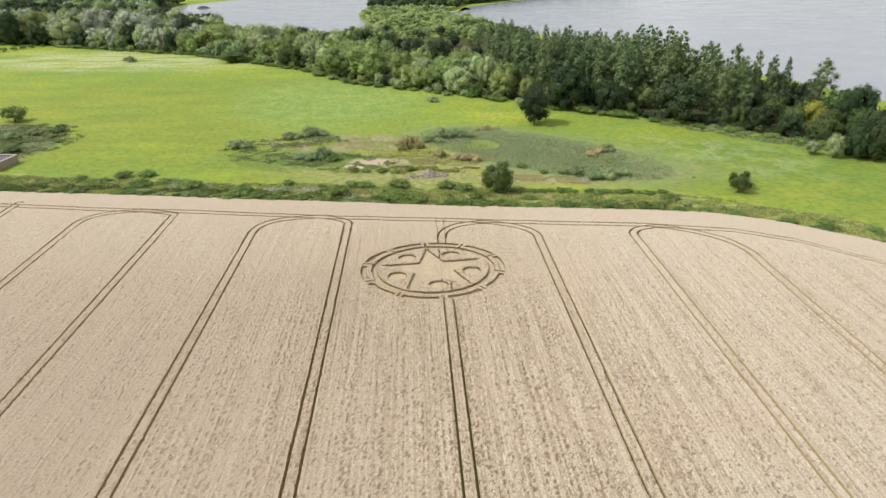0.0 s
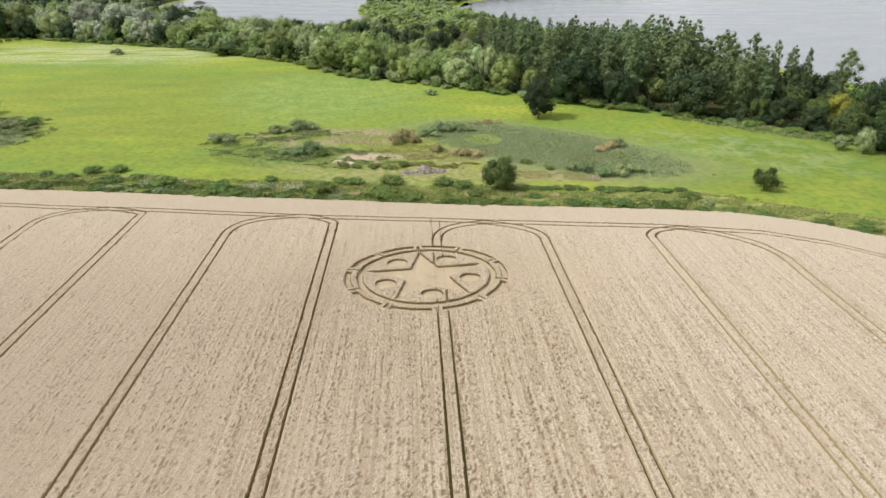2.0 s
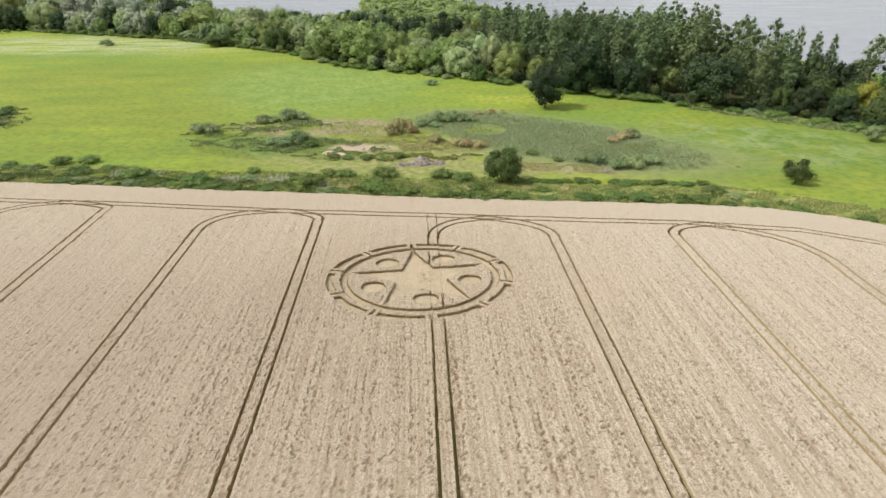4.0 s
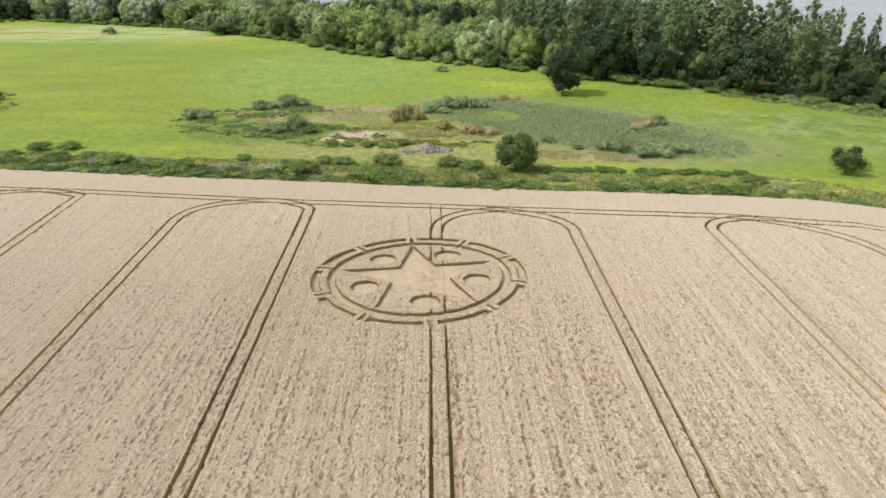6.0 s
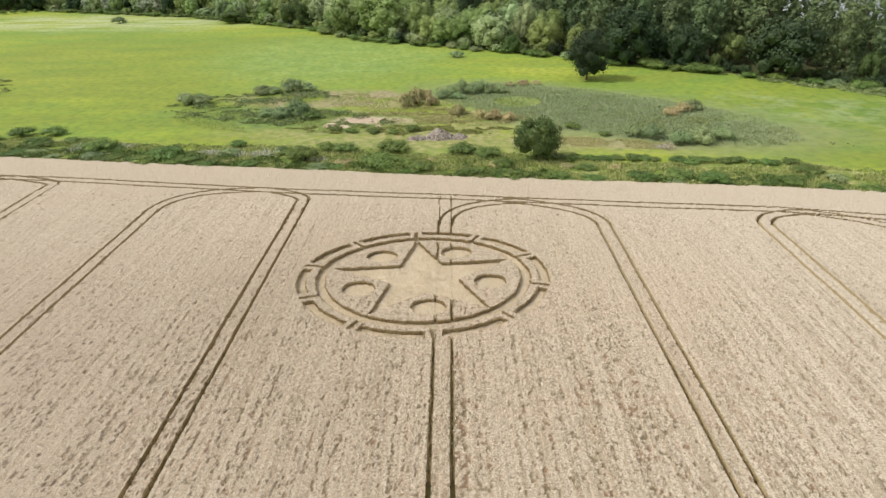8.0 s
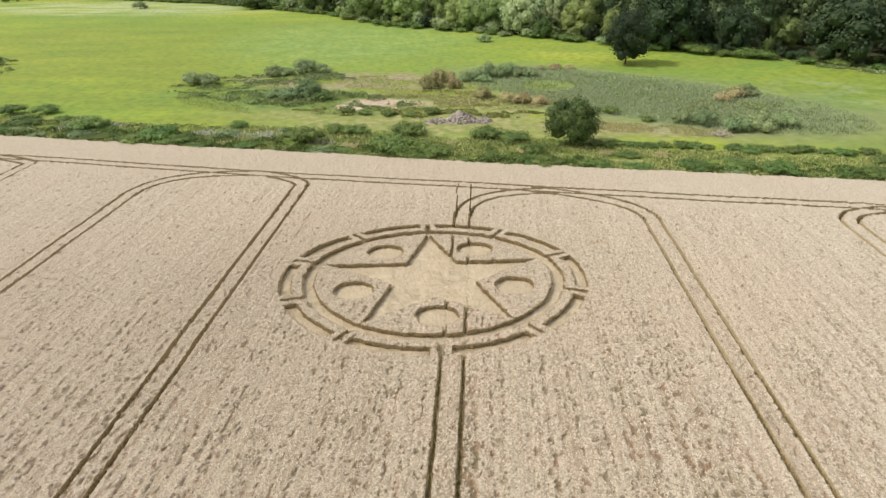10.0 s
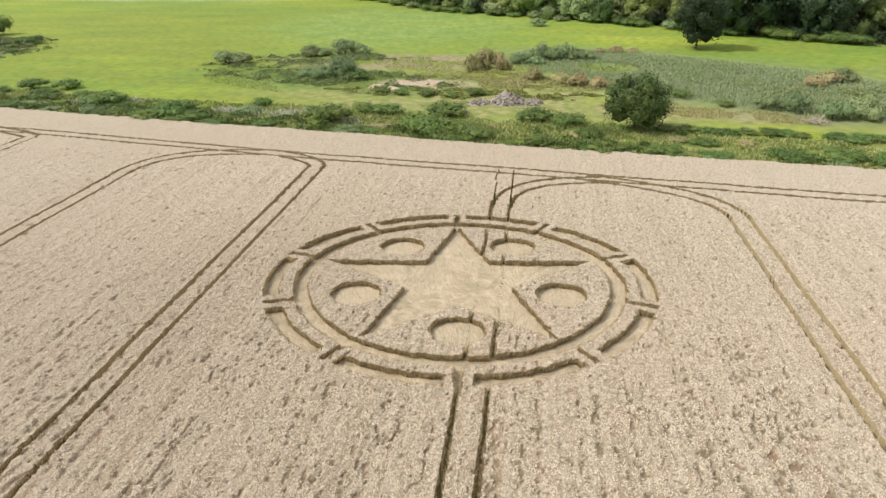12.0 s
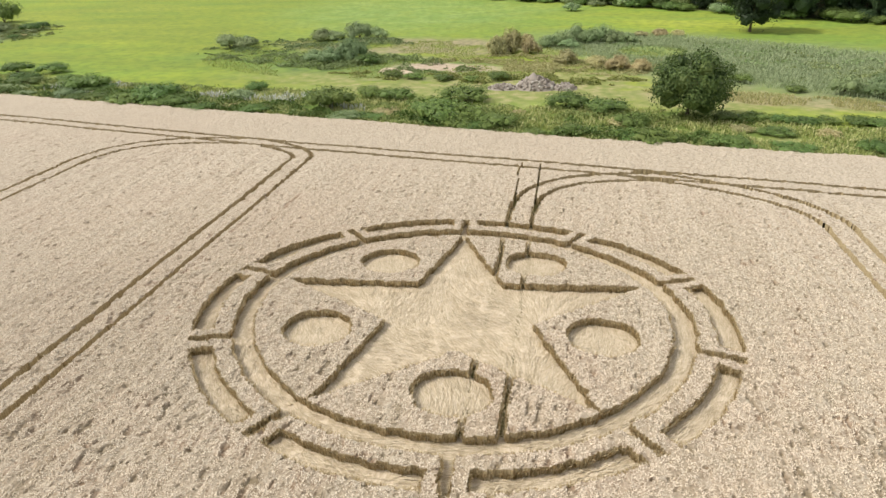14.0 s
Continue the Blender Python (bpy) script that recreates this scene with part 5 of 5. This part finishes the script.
# ---- heaps ----
def heap(name, cx, cy, rx, ry, h, seed, label, stones, mat, base):
    r = np.random.default_rng(seed)
    root = tagged(new(name), label, "heap")
    n = 26
    g = np.linspace(-1, 1, n)
    gx, gy = np.meshgrid(g, g, indexing="ij")
    d = np.hypot(gx, gy)
    z = h * np.clip(1 - d ** 1.6, 0, 1) * (0.65 + 0.7 * vnoise(gx * rx + cx, gy * ry + cy, 1.1, seed)) - 0.03
    ids = np.arange(n * n).reshape(n, n)
    f = np.stack((ids[:-1, :-1], ids[1:, :-1], ids[1:, 1:], ids[:-1, 1:]), -1).reshape(-1, 4)
    part("mound", raw_mesh("mound", np.stack((gx * rx, gy * ry, z), -1).reshape(-1, 3), f, [base], smooth=True), root)
    if stones:
        bm = bmesh.new()
        for k in range(stones):
            a, q = r.uniform(0, 6.28), math.sqrt(r.uniform(0, 1)) * 0.95
            sz = r.uniform(0.10, 0.32)
            zz = h * max(0.0, 1 - q ** 1.6) * 0.95
            m = Matrix.LocRotScale((rx * q * math.cos(a), ry * q * math.sin(a), zz), Euler(r.uniform(0, 6, 3)), (sz * r.uniform(0.7, 1.6), sz, sz * r.uniform(0.5, 0.9)))
            bmesh.ops.create_icosphere(bm, subdivisions=1, radius=1.0, matrix=m)
        me = bpy.data.meshes.new("stones")
        bm.to_mesh(me)
        bm.free()
        me.materials.append(mat)
        part("rubble", me, root)
    root.matrix_basis = pose(cx, cy, 0)
    return root


SAND = Nodes("pale_sand", 0.9, 0.1)
SAND = SAND.colour(SAND.ramp(SAND.noise(1.5, 5), (0.3, (0.40, 0.31, 0.20)), (0.7, (0.62, 0.52, 0.38))))
heap("rubble_heap", -0.6, 63.5, 3.4, 2.2, 1.9, 201, "heap of grey and pink rubble on the grass", 260, RUBBLE, RUBBLE)
heap("rubble_heap", -5.5, 62.8, 2.4, 1.5, 0.7, 202, "low heap of grey and pink rubble on the grass", 120, RUBBLE, RUBBLE)
heap("rubble_heap", 3.6, 63.4, 2.0, 1.6, 0.8, 203, "low heap of dark grey rubble on the grass", 120, RUBBLE, RUBBLE)
heap("sand_heap", -26.6, 74.5, 2.2, 1.5, 0.9, 204, "small mound of pale sandy soil", 0, RUBBLE, SAND)
heap("sand_heap", -23.4, 73.4, 1.6, 1.2, 0.6, 205, "small mound of pale sandy soil", 0, RUBBLE, SAND)
heap("sand_heap", -15.0, 71.6, 1.7, 1.2, 0.7, 206, "small mound of pale sandy soil", 0, RUBBLE, SAND)

# a pile of bare branches
bm = bmesh.new()
for k in range(46):
    a, l = rnd.uniform(0, 6.28), rnd.uniform(0.8, 2.2)
    cx, cy, z = rnd.gauss(0, 1.1), rnd.gauss(0, 0.6), rnd.uniform(0.1, 0.6)
    limb(bm, (cx, cy, z), (cx + math.cos(a) * l, cy + math.sin(a) * l, z + rnd.uniform(-0.1, 0.9)), 0.05, 0.02, 5)
me = bpy.data.meshes.new("branch_pile")
bm.to_mesh(me)
bm.free()
DEAD = Nodes("dead_wood", 0.9, 0.1)
me.materials.append(DEAD.colour(DEAD.ramp(DEAD.noise(3.0, 3), (0.3, (0.30, 0.25, 0.20)), (0.7, (0.52, 0.46, 0.39)))))
pile = tagged(new("branch_pile", me), "pile of bare grey cut branches in the reeds", "brushwood")
pile.matrix_basis = pose(46.5, 53.5, 0)

# pale seed heads in the verge
def seed_heads(n):
    x = rng.uniform(-80, -22, n)
    y = edge_y(x) + 9.0 + rng.normal(0, 1.8, n)
    keep = vnoise(x, y, 4.0, 95) > 0.56
    return x[keep], y[keep]


grass("seed_heads", 1800, seed_heads, (0.75, 1.1), (0.10, 0.2), SEED, "pale fluffy seed heads of willowherb in the verge")


# the corner of a low brick building beside the scrub
def box_mesh(name, x0, x1, y0, y1, z0, z1, mat, bevel=0.03):
    bm = bmesh.new()
    bmesh.ops.create_cube(bm, size=1.0, matrix=Matrix.Translation(((x0 + x1) / 2, (y0 + y1) / 2, (z0 + z1) / 2)) @ Matrix.Diagonal((x1 - x0, y1 - y0, z1 - z0, 1)))
    bmesh.ops.bevel(bm, geom=bm.edges[:], offset=bevel, segments=1, affect="EDGES")
    me = bpy.data.meshes.new(name)
    bm.to_mesh(me)
    bm.free()
    me.materials.append(mat)
    return me


WALLING = Nodes("weathered_brick", 0.9, 0.1)
WALLING = WALLING.colour(WALLING.ramp(WALLING.noise(2.5, 5), (0.3, (0.22, 0.165, 0.13)), (0.7, (0.40, 0.33, 0.27))))
COPING = Nodes("pale_concrete", 0.85, 0.2)
COPING = COPING.colour(COPING.ramp(COPING.noise(3.0, 4), (0.3, (0.40, 0.37, 0.34)), (0.7, (0.58, 0.55, 0.51))))
ROOFING = Nodes("grey_roof_felt", 0.9, 0.1)
ROOFING = ROOFING.colour(ROOFING.ramp(ROOFING.noise(2.0, 4), (0.3, (0.10, 0.09, 0.085)), (0.7, (0.21, 0.195, 0.18))))
shed = tagged(new("brick_building"), "low brick building with a flat grey roof and pale coping", "building")
part("wall", box_mesh("wall", -14, 0, -0.35, 0, 0, 2.6, WALLING), shed)
part("wall", box_mesh("wall", -14, 0, -11, -10.65, 0, 2.6, WALLING), shed)
part("wall", box_mesh("wall", -0.35, 0, -10.64, -0.36, 0, 2.6, WALLING), shed)
part("wall", box_mesh("wall", -14, -13.65, -10.64, -0.36, 0, 2.6, WALLING), shed)
part("roof", box_mesh("roof", -13.64, -0.36, -10.64, -0.36, 1.9, 2.15, ROOFING), shed, "flat grey felt roof")
part("coping", box_mesh("coping", -0.45, 0.1, -11.1, 0.1, 2.602, 2.72, COPING), shed, "pale concrete coping")
part("coping", box_mesh("coping", -14.1, -0.46, -0.45, 0.1, 2.602, 2.72, COPING), shed, "pale concrete coping")
part("coping", box_mesh("coping", -14.1, -0.46, -11.1, -10.55, 2.602, 2.72, COPING), shed, "pale concrete coping")
shed.matrix_basis = pose(-141.2, 88.5, 0, 0, 0, -6)

# a bleached stubble field across the lake, and a rock in the water
STUBBLE = Nodes("far_stubble", 0.9, 0.1)
STUBBLE = STUBBLE.colour(STUBBLE.ramp(STUBBLE.noise(0.02, 4), (0.3, (0.42, 0.34, 0.22)), (0.7, (0.56, 0.47, 0.32))))
tagged(sheet("far_field", [(-640, 760), (-560, 780), (-500, 1010), (-620, 1400), (-1100, 1300), (-900, 800)], 0.03, STUBBLE), "pale harvested stubble field beyond the trees", "field", kind="structure")
DARK_ROCK = Nodes("dark_wet_rock", 0.7, 0.3)
DARK_ROCK = DARK_ROCK.colour(DARK_ROCK.ramp(DARK_ROCK.noise(1.0, 4), (0.3, (0.03, 0.03, 0.025)), (0.7, (0.08, 0.08, 0.06))))
heap("islet", -281, 768, 9, 6, 3.0, 210, "small dark rocky islet in the lake", 60, DARK_ROCK, DARK_ROCK)
# bushes along the hedge west of the meadow
for k in range(16):
    f = k / 15
    tagged(place(rnd.choice(hedge_bush), -345 + 50 * f + rnd.uniform(-1, 1), 300 + 95 * f, rnd.uniform(0, 360), rnd.uniform(0.9, 1.5), rnd.uniform(0.7, 1.0)), group="bushes along the far hedge")
for k in range(30):
    a, d = rnd.uniform(0, 6.28), math.sqrt(rnd.random())
    px, py = -164 + 24 * d * math.cos(a), 115 + 28 * d * math.sin(a)
    tagged(place(rnd.choice(hedge_bush + grey_bush + dry_bush), px, py, rnd.uniform(0, 360), rnd.uniform(0.6, 1.2), rnd.uniform(0.5, 0.9)), group="scrub west of the meadow")
for proto in sum(PROTOS.values(), []) + sum(DISTANT.values(), []) + hedge_bush + grey_bush + dry_bush:
    for o in (*proto.children_recursive, proto):
        bpy.data.objects.remove(o)
